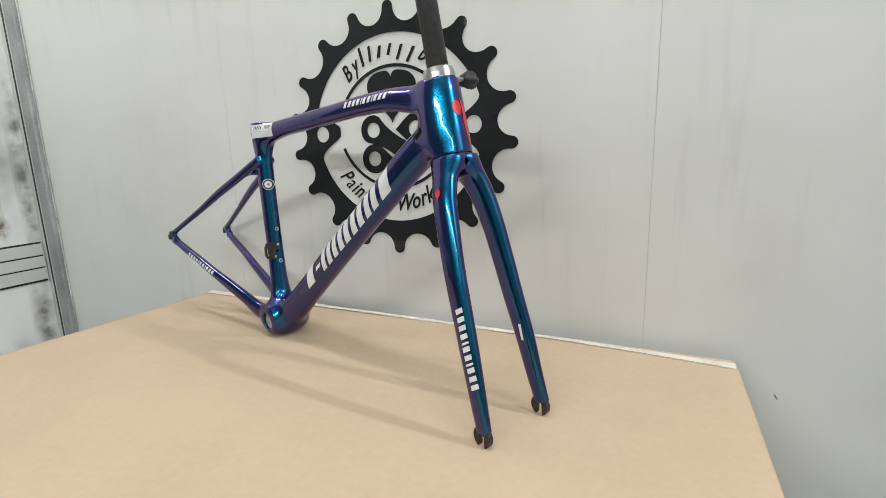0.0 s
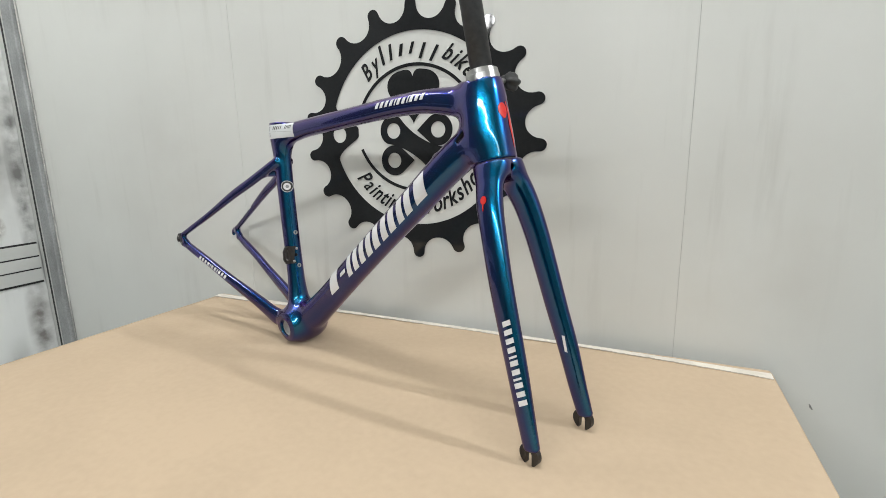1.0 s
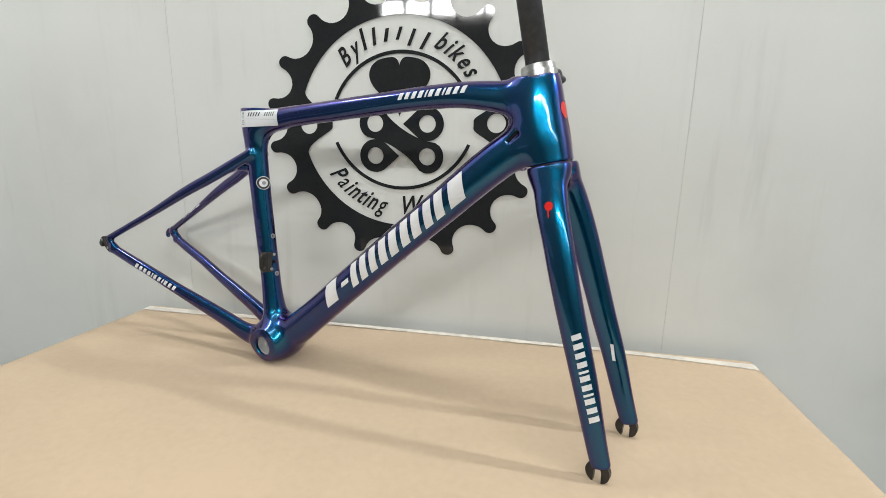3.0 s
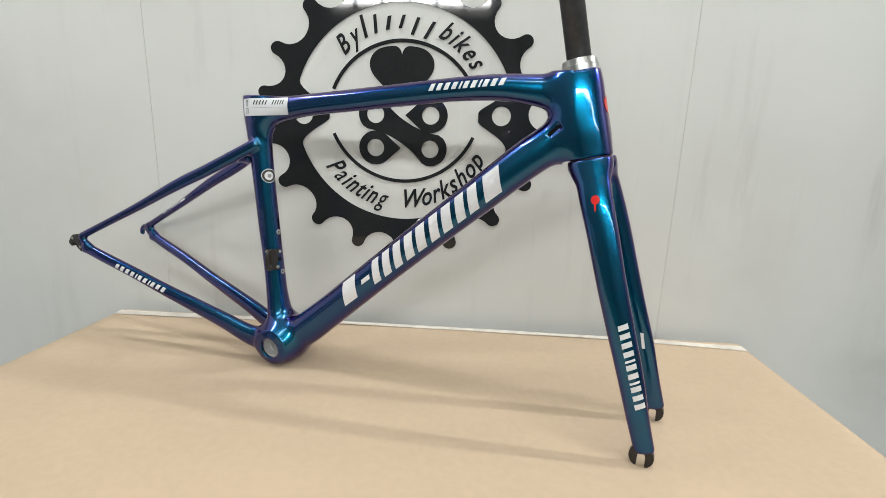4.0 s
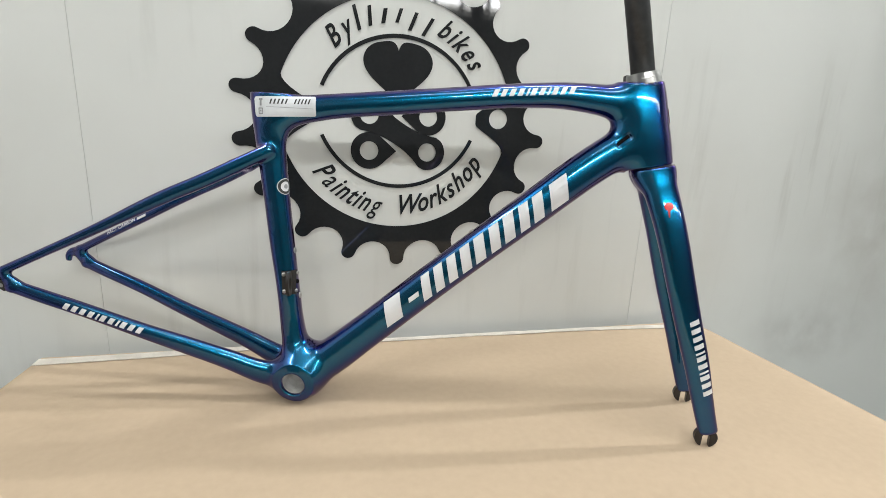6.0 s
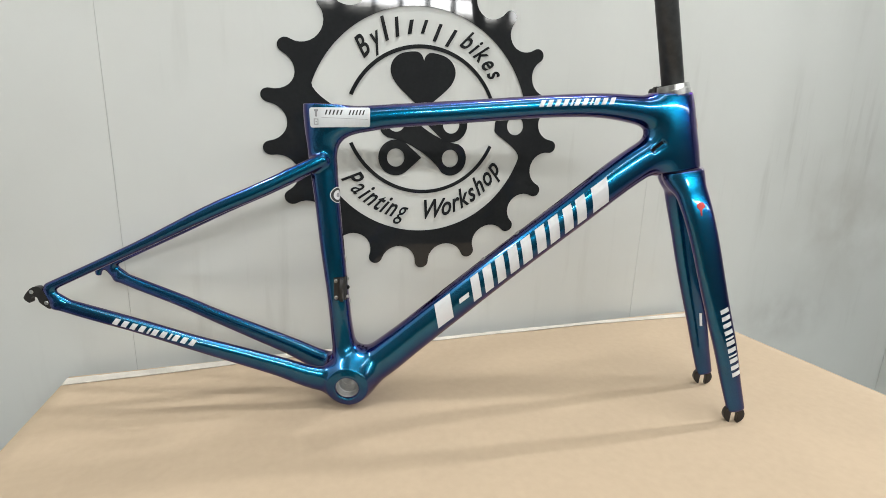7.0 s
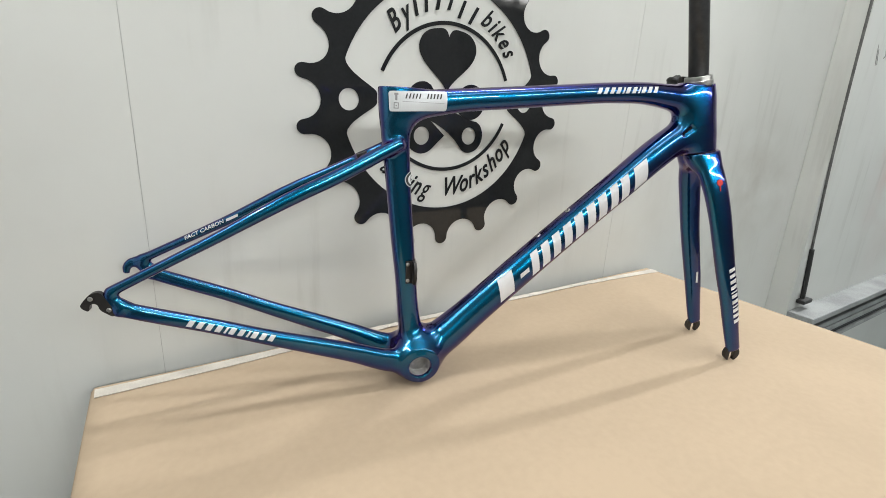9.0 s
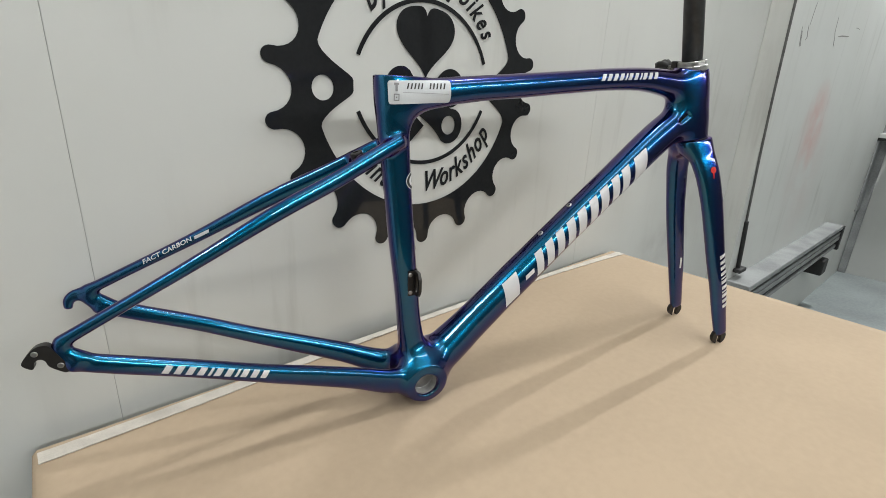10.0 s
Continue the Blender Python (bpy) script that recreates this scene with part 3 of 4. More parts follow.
class Solid:
    """A field of distances on a grid over u (along), v (across) and h (up), to which tubes are blended."""

    def __init__(self, lo, hi):
        self.lo = np.array(lo)
        self.n = [int(round((b - a) / STEP)) + 1 for a, b in zip(lo, hi)]
        self.d = np.full(self.n, 0.05, np.float32)

    def window(self, lo, hi):
        a = [max(0, int((l - o) / STEP)) for l, o in zip(lo, self.lo)]
        b = [min(n, int((h - o) / STEP) + 2) for h, o, n in zip(hi, self.lo, self.n)]
        sl = tuple(slice(p, q) for p, q in zip(a, b))
        ax = [(o + STEP * np.arange(p, q)).astype(np.float32) for o, p, q in zip(self.lo, a, b)]
        return sl, np.meshgrid(*ax, indexing="ij", sparse=True)

    def tube(self, stations, k=0.012, power=2.4, mirror=False, flat=None):
        """Stations: u, v, h, half depth in the frame's plane, half width across."""
        st = np.array(stations, float)
        if len(st) > 2:
            cut = np.linalg.norm(np.diff(st[:, :3], axis=0), axis=1)
            slope = np.diff(st, axis=0) / cut[:, None]
            tan = np.vstack([slope[:1], (slope[:-1] * cut[1:, None] + slope[1:] * cut[:-1, None]) / (cut[1:] + cut[:-1])[:, None], slope[-1:]])
            fine = []
            for p, q, m, n, c in zip(st, st[1:], tan, tan[1:], cut):
                for f in np.linspace(0, 1, 6)[:-1]:
                    fine.append(p * (2 * f ** 3 - 3 * f ** 2 + 1) + m * c * (f ** 3 - 2 * f ** 2 + f) + q * (3 * f ** 2 - 2 * f ** 3) + n * c * (f ** 3 - f ** 2))
            st = np.array(fine + [st[-1]])
        pad = 0.03 + st[:, 3:].max()
        lo, hi = st[:, :3].min(0) - pad, st[:, :3].max(0) + pad
        if mirror:
            lo[1] = -hi[1]
        sl, (U, V, W) = self.window(lo, hi)
        Vm = np.abs(V) if mirror else V
        best, near = None, None
        last = len(st) - 2
        for k_seg, (p, q) in enumerate(zip(st, st[1:])):
            d = q[:3] - p[:3]
            ln = np.linalg.norm(d)
            d = d / ln
            ev = np.array([0, 1, 0]) - d * d[1] if abs(d[1]) < 0.99 else np.array([1.0, 0, 0])
            ev /= np.linalg.norm(ev)
            en = np.cross(d, ev)
            d, ev, en = d.astype(np.float32), ev.astype(np.float32), en.astype(np.float32)
            x, y, z = U - np.float32(p[0]), Vm - np.float32(p[1]), W - np.float32(p[2])
            s = x * d[0] + y * d[1] + z * d[2]
            t = np.clip(s / np.float32(ln), 0, 1)
            rs = s - t * np.float32(ln)
            rv = x * ev[0] + y * ev[1] + z * ev[2]
            rn = x * en[0] + y * en[1] + z * en[2]
            far = rs * rs + rv * rv + rn * rn
            a, b = np.float32(p[3]) + np.float32(q[3] - p[3]) * t, np.float32(p[4]) + np.float32(q[4] - p[4]) * t
            m = np.minimum(a, b)
            cap = np.zeros_like(rs)
            if k_seg == 0:
                cap = np.where(s < 0, rs, cap)
            if k_seg == last:
                cap = np.where(s > ln, rs, cap)
            rn = np.sqrt(rn * rn + (rs - cap) ** 2)
            f = ((rn / a) ** power + (np.abs(rv) / b) ** power + (np.abs(cap) / m) ** power) ** (1 / power)
            f = (f - 1) * m
            if best is None:
                best, near = f, far
            else:
                best = np.where(far < near, f, best)
                near = np.minimum(far, near)
        if flat is not None:
            for point, way in flat:
                best = np.maximum(best, (U - point[0]) * way[0] + (W - point[2]) * way[2] + 0 * Vm)
        old = self.d[sl]
        h = np.maximum(k - np.abs(old - best), 0) / k
        self.d[sl] = np.minimum(old, best) - h * h * k / 4
        return self

    def carve(self, p, q, r, k=0.002):
        """Takes a round rod from p to q out of the solid."""
        p, q = np.array(p, float), np.array(q, float)
        sl, (U, V, W) = self.window(np.minimum(p, q) - r - 0.01, np.maximum(p, q) + r + 0.01)
        d = q - p
        ln = np.linalg.norm(d)
        d /= ln
        x, y, z = U - p[0], V - p[1], W - p[2]
        s = x * d[0] + y * d[1] + z * d[2]
        rad = np.sqrt(np.maximum(x * x + y * y + z * z - s * s, 0)) - r
        rod = np.maximum(rad, np.abs(s - ln / 2) - ln / 2)
        old, new_d = self.d[sl], -rod
        h = np.maximum(k - np.abs(old - new_d), 0) / k
        self.d[sl] = np.maximum(old, new_d) + h * h * k / 4
        return self

    def below(self, height, umax):
        sl, (U, V, W) = self.window((self.lo[0], -1, self.lo[2]), (umax, 1, 1))
        self.d[sl] = np.maximum(self.d[sl], W - height + 0 * U + 0 * V)
        return self

    def mesh(self, name, rounds=9):
        """The surface of the field as an even mesh of quads."""
        d = self.d
        s = d < 0
        act = np.zeros([n - 1 for n in self.n], bool)
        nx, ny, nz = act.shape
        cor = [(i, j, k) for i in (0, 1) for j in (0, 1) for k in (0, 1)]
        cnt = sum(s[i:nx + i, j:ny + j, k:nz + k].astype(np.int8) for i, j, k in cor)
        act = (cnt > 0) & (cnt < 8)
        cells = np.argwhere(act)
        val = np.stack([d[cells[:, 0] + i, cells[:, 1] + j, cells[:, 2] + k] for i, j, k in cor], 1)
        pos = np.zeros((len(cells), 3))
        hits = np.zeros(len(cells))
        for a in range(8):
            for b in range(a + 1, 8):
                if sum(abs(p - q) for p, q in zip(cor[a], cor[b])) != 1:
                    continue
                va, vb = val[:, a], val[:, b]
                cross = (va < 0) != (vb < 0)
                t = np.where(cross, va / np.where(cross, va - vb, 1), 0)
                pt = np.array(cor[a])[None] + t[:, None] * (np.array(cor[b]) - np.array(cor[a]))[None]
                pos[cross] += pt[cross]
                hits[cross] += 1
        pos = cells + pos / hits[:, None]
        num = np.full(act.shape, -1, np.int64)
        num[act] = np.arange(len(cells))
        quads = []
        for ax in range(3):
            b, c = (ax + 1) % 3, (ax + 2) % 3
            lo = np.take(s, range(s.shape[ax] - 1), ax)
            hi = np.take(s, range(1, s.shape[ax]), ax)
            e = np.argwhere(lo != hi)
            e = e[(e[:, b] > 0) & (e[:, c] > 0) & (e[:, b] < self.n[b] - 1) & (e[:, c] < self.n[c] - 1)]
            inside = s[e[:, 0], e[:, 1], e[:, 2]]
            q = []
            for ob_, oc in ((-1, -1), (0, -1), (0, 0), (-1, 0)):
                f = e.copy()
                f[:, b] += ob_
                f[:, c] += oc
                q.append(num[f[:, 0], f[:, 1], f[:, 2]])
            q = np.stack(q, 1)
            q[~inside] = q[~inside][:, ::-1]
            quads.append(q)
        quads = np.concatenate(quads)
        pts = pos * STEP + self.lo
        ea = np.concatenate([quads[:, 0], quads[:, 1], quads[:, 2], quads[:, 3]])
        eb = np.concatenate([quads[:, 1], quads[:, 2], quads[:, 3], quads[:, 0]])
        for r in range(rounds):
            for f in (0.5, -0.52):
                acc = np.zeros_like(pts)
                deg = np.zeros(len(pts))
                for i, j in ((ea, eb), (eb, ea)):
                    for c in range(3):
                        acc[:, c] += np.bincount(i, pts[j, c], len(pts))
                    deg += np.bincount(i, minlength=len(pts))
                pts = pts + f * (acc / deg[:, None] - pts)
        me = bpy.data.meshes.new(name)
        me.vertices.add(len(pts))
        me.vertices.foreach_set("co", pts.astype(np.float32).ravel())
        me.loops.add(quads.size)
        me.loops.foreach_set("vertex_index", quads.ravel().astype(np.int32))
        me.polygons.add(len(quads))
        me.polygons.foreach_set("loop_start", np.arange(0, quads.size, 4, dtype=np.int32))
        me.polygons.foreach_set("loop_total", np.full(len(quads), 4, np.int32))
        me.update(calc_edges=True)
        me.validate()
        me.polygons.foreach_set("use_smooth", [True] * len(me.polygons))
        return me


YAW, PITCH, LEAN_IN = -16.4, 0.15, -1.2
BIKE = Matrix.Rotation(radians(YAW), 4, "Z") @ Matrix.Translation((-0.0076, -0.2362, TABLE - 0.0050)) @ Matrix.Rotation(radians(PITCH), 4, "Y") @ Matrix.Rotation(radians(LEAN_IN), 4, "X")
bike = tagged(empty("bicycle_frame", BIKE), "blue to violet colour-shift road frame and fork on brown paper", "bicycle frame")

HT_TOP, HT_BOT = np.array((0.3452, 0, 0.4540)), np.array((0.3664, 0, 0.3572))
HT_WAY = (HT_BOT - HT_TOP) / np.linalg.norm(HT_BOT - HT_TOP)
BB = (-0.0905, 0.0, 0.0375)

body = Solid((-0.505, -0.092, -0.012), (0.425, 0.092, 0.482))
body.tube([(-0.0933, 0, 0.0507, 0.0245, 0.03), (-0.0985, 0, 0.0801, 0.018, 0.0215), (-0.1032, 0, 0.1145, 0.0158, 0.0165), (-0.1069, 0, 0.1541, 0.0152, 0.015), (-0.1149, 0, 0.2286, 0.0163, 0.0142), (-0.1220, 0, 0.3038, 0.017, 0.014), (-0.1275, 0, 0.3694, 0.019, 0.0142), (-0.1315, 0, 0.4406, 0.02, 0.0145)], k=0.018, power=2.35)
body.tube([(-0.1180, 0, 0.4045, 0.0185, 0.0145), (-0.0916, 0, 0.4060, 0.018, 0.0148), (-0.0469, 0, 0.4121, 0.0158, 0.015), (0.0437, 0, 0.4212, 0.015, 0.0152), (0.1200, 0, 0.4289, 0.0147, 0.0158), (0.1975, 0, 0.4360, 0.015, 0.0168), (0.2495, 0, 0.4380, 0.0162, 0.018), (0.3054, 0, 0.4340, 0.0195, 0.0190), (0.3420, 0, 0.4300, 0.0225, 0.0192)], k=0.026, power=2.2)
body.tube([(-0.0798, 0, 0.0410, 0.0262, 0.031), (-0.0420, 0, 0.0693, 0.0262, 0.026), (-0.0117, 0, 0.0948, 0.025, 0.0225), (0.0683, 0, 0.1645, 0.024, 0.0215), (0.1456, 0, 0.2306, 0.0236, 0.021), (0.2224, 0, 0.2948, 0.0238, 0.0212), (0.2958, 0, 0.3563, 0.0242, 0.0216), (0.3460, 0, 0.3915, 0.0242, 0.0212)], k=0.026, power=2.25)
top, bot = HT_TOP - 0.02 * HT_WAY, HT_BOT + 0.02 * HT_WAY
mid = (HT_TOP + HT_BOT) / 2
body.tube([(*top, 0.0212, 0.0200), (*HT_TOP, 0.0215, 0.0200), (*mid, 0.0230, 0.0210), (*HT_BOT, 0.0262, 0.0255), (*bot, 0.0268, 0.0260)], k=0.026, power=2.2, flat=[(HT_TOP, -HT_WAY), (HT_BOT, HT_WAY)])
body.carve(HT_BOT, HT_BOT + HT_WAY * 0.05, 0.034, 0.001)
body.carve(HT_TOP - HT_WAY * 0.03, HT_TOP, 0.0222, 0.001)
# bottom bracket shell
sl, (U, V, W) = body.window((-0.16, -0.06, -0.012), (-0.02, 0.06, 0.12))
shell = np.maximum(np.sqrt((U - BB[0]) ** 2 + (W - BB[2]) ** 2) - 0.0318 + 0.0060 * (V / 0.034) ** 2, np.abs(V) - 0.0340)
old = body.d[sl]
hh = np.maximum(0.024 - np.abs(old - shell), 0) / 0.024
body.d[sl] = np.minimum(old, shell) - hh * hh * 0.006
# chainstays and seatstays, alike on both sides
body.tube([(-0.098, 0.018, 0.0400, 0.0215, 0.014), (-0.1365, 0.0275, 0.0480, 0.0170, 0.0105), (-0.1820, 0.0340, 0.0665, 0.0140, 0.0090), (-0.2405, 0.0410, 0.0880, 0.0122, 0.0082), (-0.2905, 0.0470, 0.1060, 0.0105, 0.0078), (-0.3585, 0.0550, 0.1322, 0.0094, 0.0074), (-0.4240, 0.0615, 0.1550, 0.0092, 0.0068), (-0.4490, 0.0640, 0.1640, 0.0090, 0.0058)], k=0.012, power=2.3, mirror=True)
body.tube([(-0.4520, 0.0645, 0.1660, 0.0088, 0.0052), (-0.4565, 0.0648, 0.1740, 0.0082, 0.0050), (-0.4600, 0.0648, 0.1815, 0.0066, 0.0046)], k=0.007, power=2.4, mirror=True)
body.tube([(-0.1240, 0.0138, 0.3540, 0.0080, 0.0062), (-0.1330, 0.0152, 0.3492, 0.0088, 0.0066), (-0.1450, 0.0170, 0.3430, 0.0090, 0.0068), (-0.2135, 0.0285, 0.3082, 0.0092, 0.0068), (-0.2500, 0.0335, 0.2915, 0.0090, 0.0068), (-0.3535, 0.0480, 0.2380, 0.0065, 0.0064), (-0.4200, 0.0585, 0.2050, 0.0058, 0.0060), (-0.4580, 0.0640, 0.1862, 0.0060, 0.0056)], k=0.005, power=2.1, mirror=True)
# open hook for the wheel at the end of the far stays
body.tube([(-0.4590, 0.0648, 0.1792, 0.0082, 0.0042), (-0.4675, 0.0648, 0.1812, 0.0072, 0.0040), (-0.4750, 0.0648, 0.1793, 0.0062, 0.0038), (-0.4800, 0.0648, 0.1738, 0.0052, 0.0036), (-0.4810, 0.0648, 0.1685, 0.0044, 0.0034)], k=0.006, power=2.6)
# bridge for the brake between the seatstays
body.tube([(-0.1683, -0.014, 0.3310, 0.0075, 0.008), (-0.1683, 0.014, 0.3310, 0.0075, 0.008)], k=0.006)
body.below(0.4252, -0.085)
body.carve((-0.1309, 0, 0.3492), (-0.1326, 0, 0.4508), 0.0105)
body.carve((BB[0], -0.06, BB[2]), (BB[0], 0.06, BB[2]), 0.0162)
for sv in (-1, 1):
    body.carve((0.3155, sv * 0.0240, 0.3812), (0.3290, sv * 0.0255, 0.3937), 0.0056)
me = body.mesh("frame")
me.materials.append(MAT_PAINT)
frame_ob = new("frame", me)
frame_ob.parent = bike
frame_bvh = BVHTree.FromPolygons([v.co[:] for v in me.vertices], [p.vertices[:] for p in me.polygons])

# fork: two blades that run together into the crown, turned a little about the steerer
fork = Solid((0.28, -0.078, -0.008), (0.51, 0.078, 0.372))
fork.tube([(0.37, 0.015, 0.348, 0.0226, 0.013), (0.3762, 0.0226, 0.3332, 0.0202, 0.013), (0.384, 0.0312, 0.3113, 0.019, 0.0122), (0.3985, 0.0392, 0.2682, 0.0178, 0.011), (0.412, 0.0438, 0.223, 0.017, 0.0102), (0.4295, 0.0472, 0.1669, 0.016, 0.0095), (0.4455, 0.0505, 0.1182, 0.015, 0.0088), (0.4630, 0.0533, 0.0584, 0.013, 0.0072), (0.4725, 0.0550, 0.0281, 0.012, 0.006)], k=0.010, power=2.4, mirror=True)
fork.tube([(*(HT_BOT - HT_WAY * 0.004), 0.0252, 0.0255), (*(HT_BOT + HT_WAY * 0.003 + np.array((0.0004, 0, 0))), 0.0242, 0.0258), (*(HT_BOT + HT_WAY * 0.007 + np.array((0.0014, 0, 0))), 0.0225, 0.0260)], k=0.014, power=2.3, flat=[(HT_BOT + HT_WAY * 0.0010, -HT_WAY)])
fork.carve(HT_BOT - HT_WAY * 0.03, HT_BOT + HT_WAY * 0.0010, 0.036, 0.001)
fork.carve((0.3394, 0, 0.3530), (0.4254, 0, 0.3500), 0.0032)
fm = fork.mesh("fork")
fm.materials.append(MAT_PAINT)
fork_ob = new("fork", fm)
fork_ob.parent = bike
AX = Vector(HT_WAY)
PIVOT = Matrix.Translation(Vector(HT_BOT)) @ Matrix.Rotation(radians(8.8), 4, AX) @ Matrix.Translation(-Vector(HT_BOT))
fork_ob.matrix_local = PIVOT
fork_bvh = BVHTree.FromPolygons([v.co[:] for v in fm.vertices], [p.vertices[:] for p in fm.polygons])


def plate(loops, v0, v1):
    """A flat plate of outlines in u and h, from v0 to v1."""
    return slab(loops, v0, v1)


for sv in (-1, 1):
    ring = arc(0.4710, 0.0188, 0.0140, -62, 242, 30)
    slot = [(0.4662, 0.0063), (0.4666, 0.0203), (0.4678, 0.0230), (0.4710, 0.0238), (0.4742, 0.0230), (0.4754, 0.0203), (0.4758, 0.0063)]
    part("fork_tip", plate([ring + slot], sv * 0.0550 - 0.0034, sv * 0.0550 + 0.0034), MAT_DARK_ALLOY, fork_ob, "dark alloy open fork tip")

# steerer, ring and its thumb screw
s0, s1 = HT_TOP - HT_WAY * 0.004, HT_TOP - HT_WAY * 0.33
part("steerer_tube", lathe(s0, s1, [(0, 0.01425), (1, 0.01425)], 40), MAT_CARBON, fork_ob, "bare black carbon steerer tube", smooth=False)
for p in fork_ob.children[-1].data.polygons:
    p.use_smooth = len(p.vertices) == 4
c0, c1 = HT_TOP - HT_WAY * 0.0005, HT_TOP - HT_WAY * 0.0150
ring_ob = part("clamp_ring", lathe(c0, c1, [(0, 0.0205), (0.04, 0.0212), (0.50, 0.0212), (0.54, 0.0205), (0.96, 0.0200), (1.0, 0.0192), (1.0, 0.0146)], 48), MAT_ALLOY, bike, "brushed alloy clamp ring")
k0 = Vector(HT_TOP - HT_WAY * 0.007) + Vector((0.000, 0.017, 0))
kway = Vector((0.10, 0.98, 0.0))
part("screw", lathe(k0, k0 + kway * 0.030, [(0, 0.003), (1, 0.003)], 14), MAT_ALLOY, ring_ob)
bm = lathe(k0 + kway * 0.028, k0 + kway * 0.053, [(0, 0.005), (0.08, 0.0085), (0.3, 0.0112), (0.45, 0.0106), (0.6, 0.0114), (0.9, 0.0092), (1, 0.005)], 40)
for v in bm.verts:
    rel = v.co - k0
    off = rel - kway * (rel.dot(kway) / kway.length_squared)
    if off.length > 1e-6:
        v.co += off * 0.16 * math.cos(5 * math.atan2(off.z, off.x))
part("thumb_knob", bm, MAT_BLACK_GUNK, ring_ob, "black lobed knob", smooth=True)
bm = box(-0.006, 0.006, 0.014, 0.024, -0.006, 0.006, 0.0015)
bm.transform(Matrix.Translation(Vector(HT_TOP - HT_WAY * 0.008) + Vector((-0.012, 0, 0))))
part("clamp_lug", bm, MAT_DARK_ALLOY, ring_ob)

part("bearing_seal", lathe(HT_BOT - HT_WAY * 0.0015, HT_BOT + HT_WAY * 0.003, [(0, 0.0245), (1, 0.0245)], 40), MAT_BLACK_GUNK, fork_ob)

# boss round the brake bolt's hole in the bridge
b0 = Vector((-0.1683, 0, 0.3310))
part("bolt_boss", lathe(b0, b0 + Vector((-0.0040, 0, 0.0098)), [(0, 0.0078), (0.9, 0.0074), (1, 0.0064), (1, 0.0038), (0.3, 0.0036)], 24), MAT_DARK_ALLOY, bike, "dark metal boss with a bolt hole")
# bottom bracket sleeve
for sv in (-1, 1):
    a, b = Vector((BB[0], sv * 0.0338, BB[2])), Vector((BB[0], sv * 0.0004, BB[2]))
    bm = lathe(a, b, [(0, 0.0161), (0, 0.0156), (0.4, 0.0154), (0.42, 0.0148), (1, 0.0148), (1, 0.0161)], 40, cap=False)
    part("bearing_cup", bm, MAT_DULL, bike, "dull machined alloy bearing seat")

# rear dropouts


def rounded(loop, times=2):
    """Cuts the corners of an outline."""
    for _ in range(times):
        loop = [q for a, b in zip(loop, loop[1:] + loop[:1]) for q in ((a[0] * 0.75 + b[0] * 0.25, a[1] * 0.75 + b[1] * 0.25), (a[0] * 0.25 + b[0] * 0.75, a[1] * 0.25 + b[1] * 0.75))]
    return loop


black = [(-0.4660, 0.1868), (-0.4700, 0.1880), (-0.4768, 0.1862), (-0.4850, 0.1770), (-0.4879, 0.1714), (-0.4812, 0.1659), (-0.4787, 0.1669), (-0.4784, 0.1719), (-0.4759, 0.1748), (-0.4724, 0.1748), (-0.4698, 0.1724), (-0.4690, 0.1669), (-0.4620, 0.1615), (-0.4570, 0.1580), (-0.4535, 0.1610), (-0.4548, 0.1660), (-0.4600, 0.1760), (-0.4640, 0.1835)]
hanger = part("derailleur_hanger", plate([rounded(black)], -0.0700, -0.0630), MAT_DARK_ALLOY, bike, "black alloy derailleur hanger plate")
for u, h in ((-0.4765, 0.1806), (-0.4600, 0.1665)):
    part("bolt", lathe(Vector((u, -0.0690, h)), Vector((u, -0.0708, h)), [(0, 0.0026), (0.8, 0.0026), (1, 0.0020)], 14), MAT_ALLOY, hanger)


# ---- decals laid on the tubes ----
def lay(bm, bvh, v_from, way, lift=0.0005):
    """Moves the points of a flat pattern in u and h across onto the surface that a ray from v_from meets."""
    last = None
    for v in bm.verts:
        hit, nrm, _, _ = bvh.ray_cast(Vector((v.co.x, v_from, v.co.z)), Vector((0, way, 0)), 0.3)
        if hit is not None:
            v.co = hit + nrm * lift
            last = v.co.y
        else:
            hit, nrm, _, _ = bvh.find_nearest(Vector((v.co.x, last if last is not None else 0.02 * -way, v.co.z)))
            v.co = hit + nrm * lift
    return bm


def quad_grid(a, b, c, d, n=6, m=6):
    """A net of n by m faces between four corners in u and h."""
    bm = bmesh.new()
    net = []
    for j in range(m + 1):
        g = j / m
        line = []
        for i in range(n + 1):
            f = i / n
            x = (1 - g) * ((1 - f) * a[0] + f * b[0]) + g * ((1 - f) * d[0] + f * c[0])
            z = (1 - g) * ((1 - f) * a[1] + f * b[1]) + g * ((1 - f) * d[1] + f * c[1])
            line.append(bm.verts.new((x, 0, z)))
        net.append(line)
    for p, q in zip(net, net[1:]):
        for i in range(n):
            bm.faces.new((p[i], p[i + 1], q[i + 1], q[i]))
    return bm


def word_blocks(start, end, up, slots, slant, parent, bvh):
    """A brand's word as plain slanted blocks from start to end. Slots: first and last share of the length, and the blocks in it (x from, to, y from, to)."""
    st, way, upv = Vector(start), Vector(end) - Vector(start), Vector(up)
    lean = way.normalized() * slant
    for first, last, blocks in slots:
        for x0, x1, y0, y1 in blocks:
            at = lambda x, y: st + way * (first + (last - first) * x) + upv * y + lean * y
            bm = quad_grid(at(x0, y0), at(x1, y0), at(x1, y1), at(x0, y1), 4, 6)
            part("decal_block", lay(bm, bvh, -0.2, 1), MAT_DECAL, parent, "plain white slanted decal block")


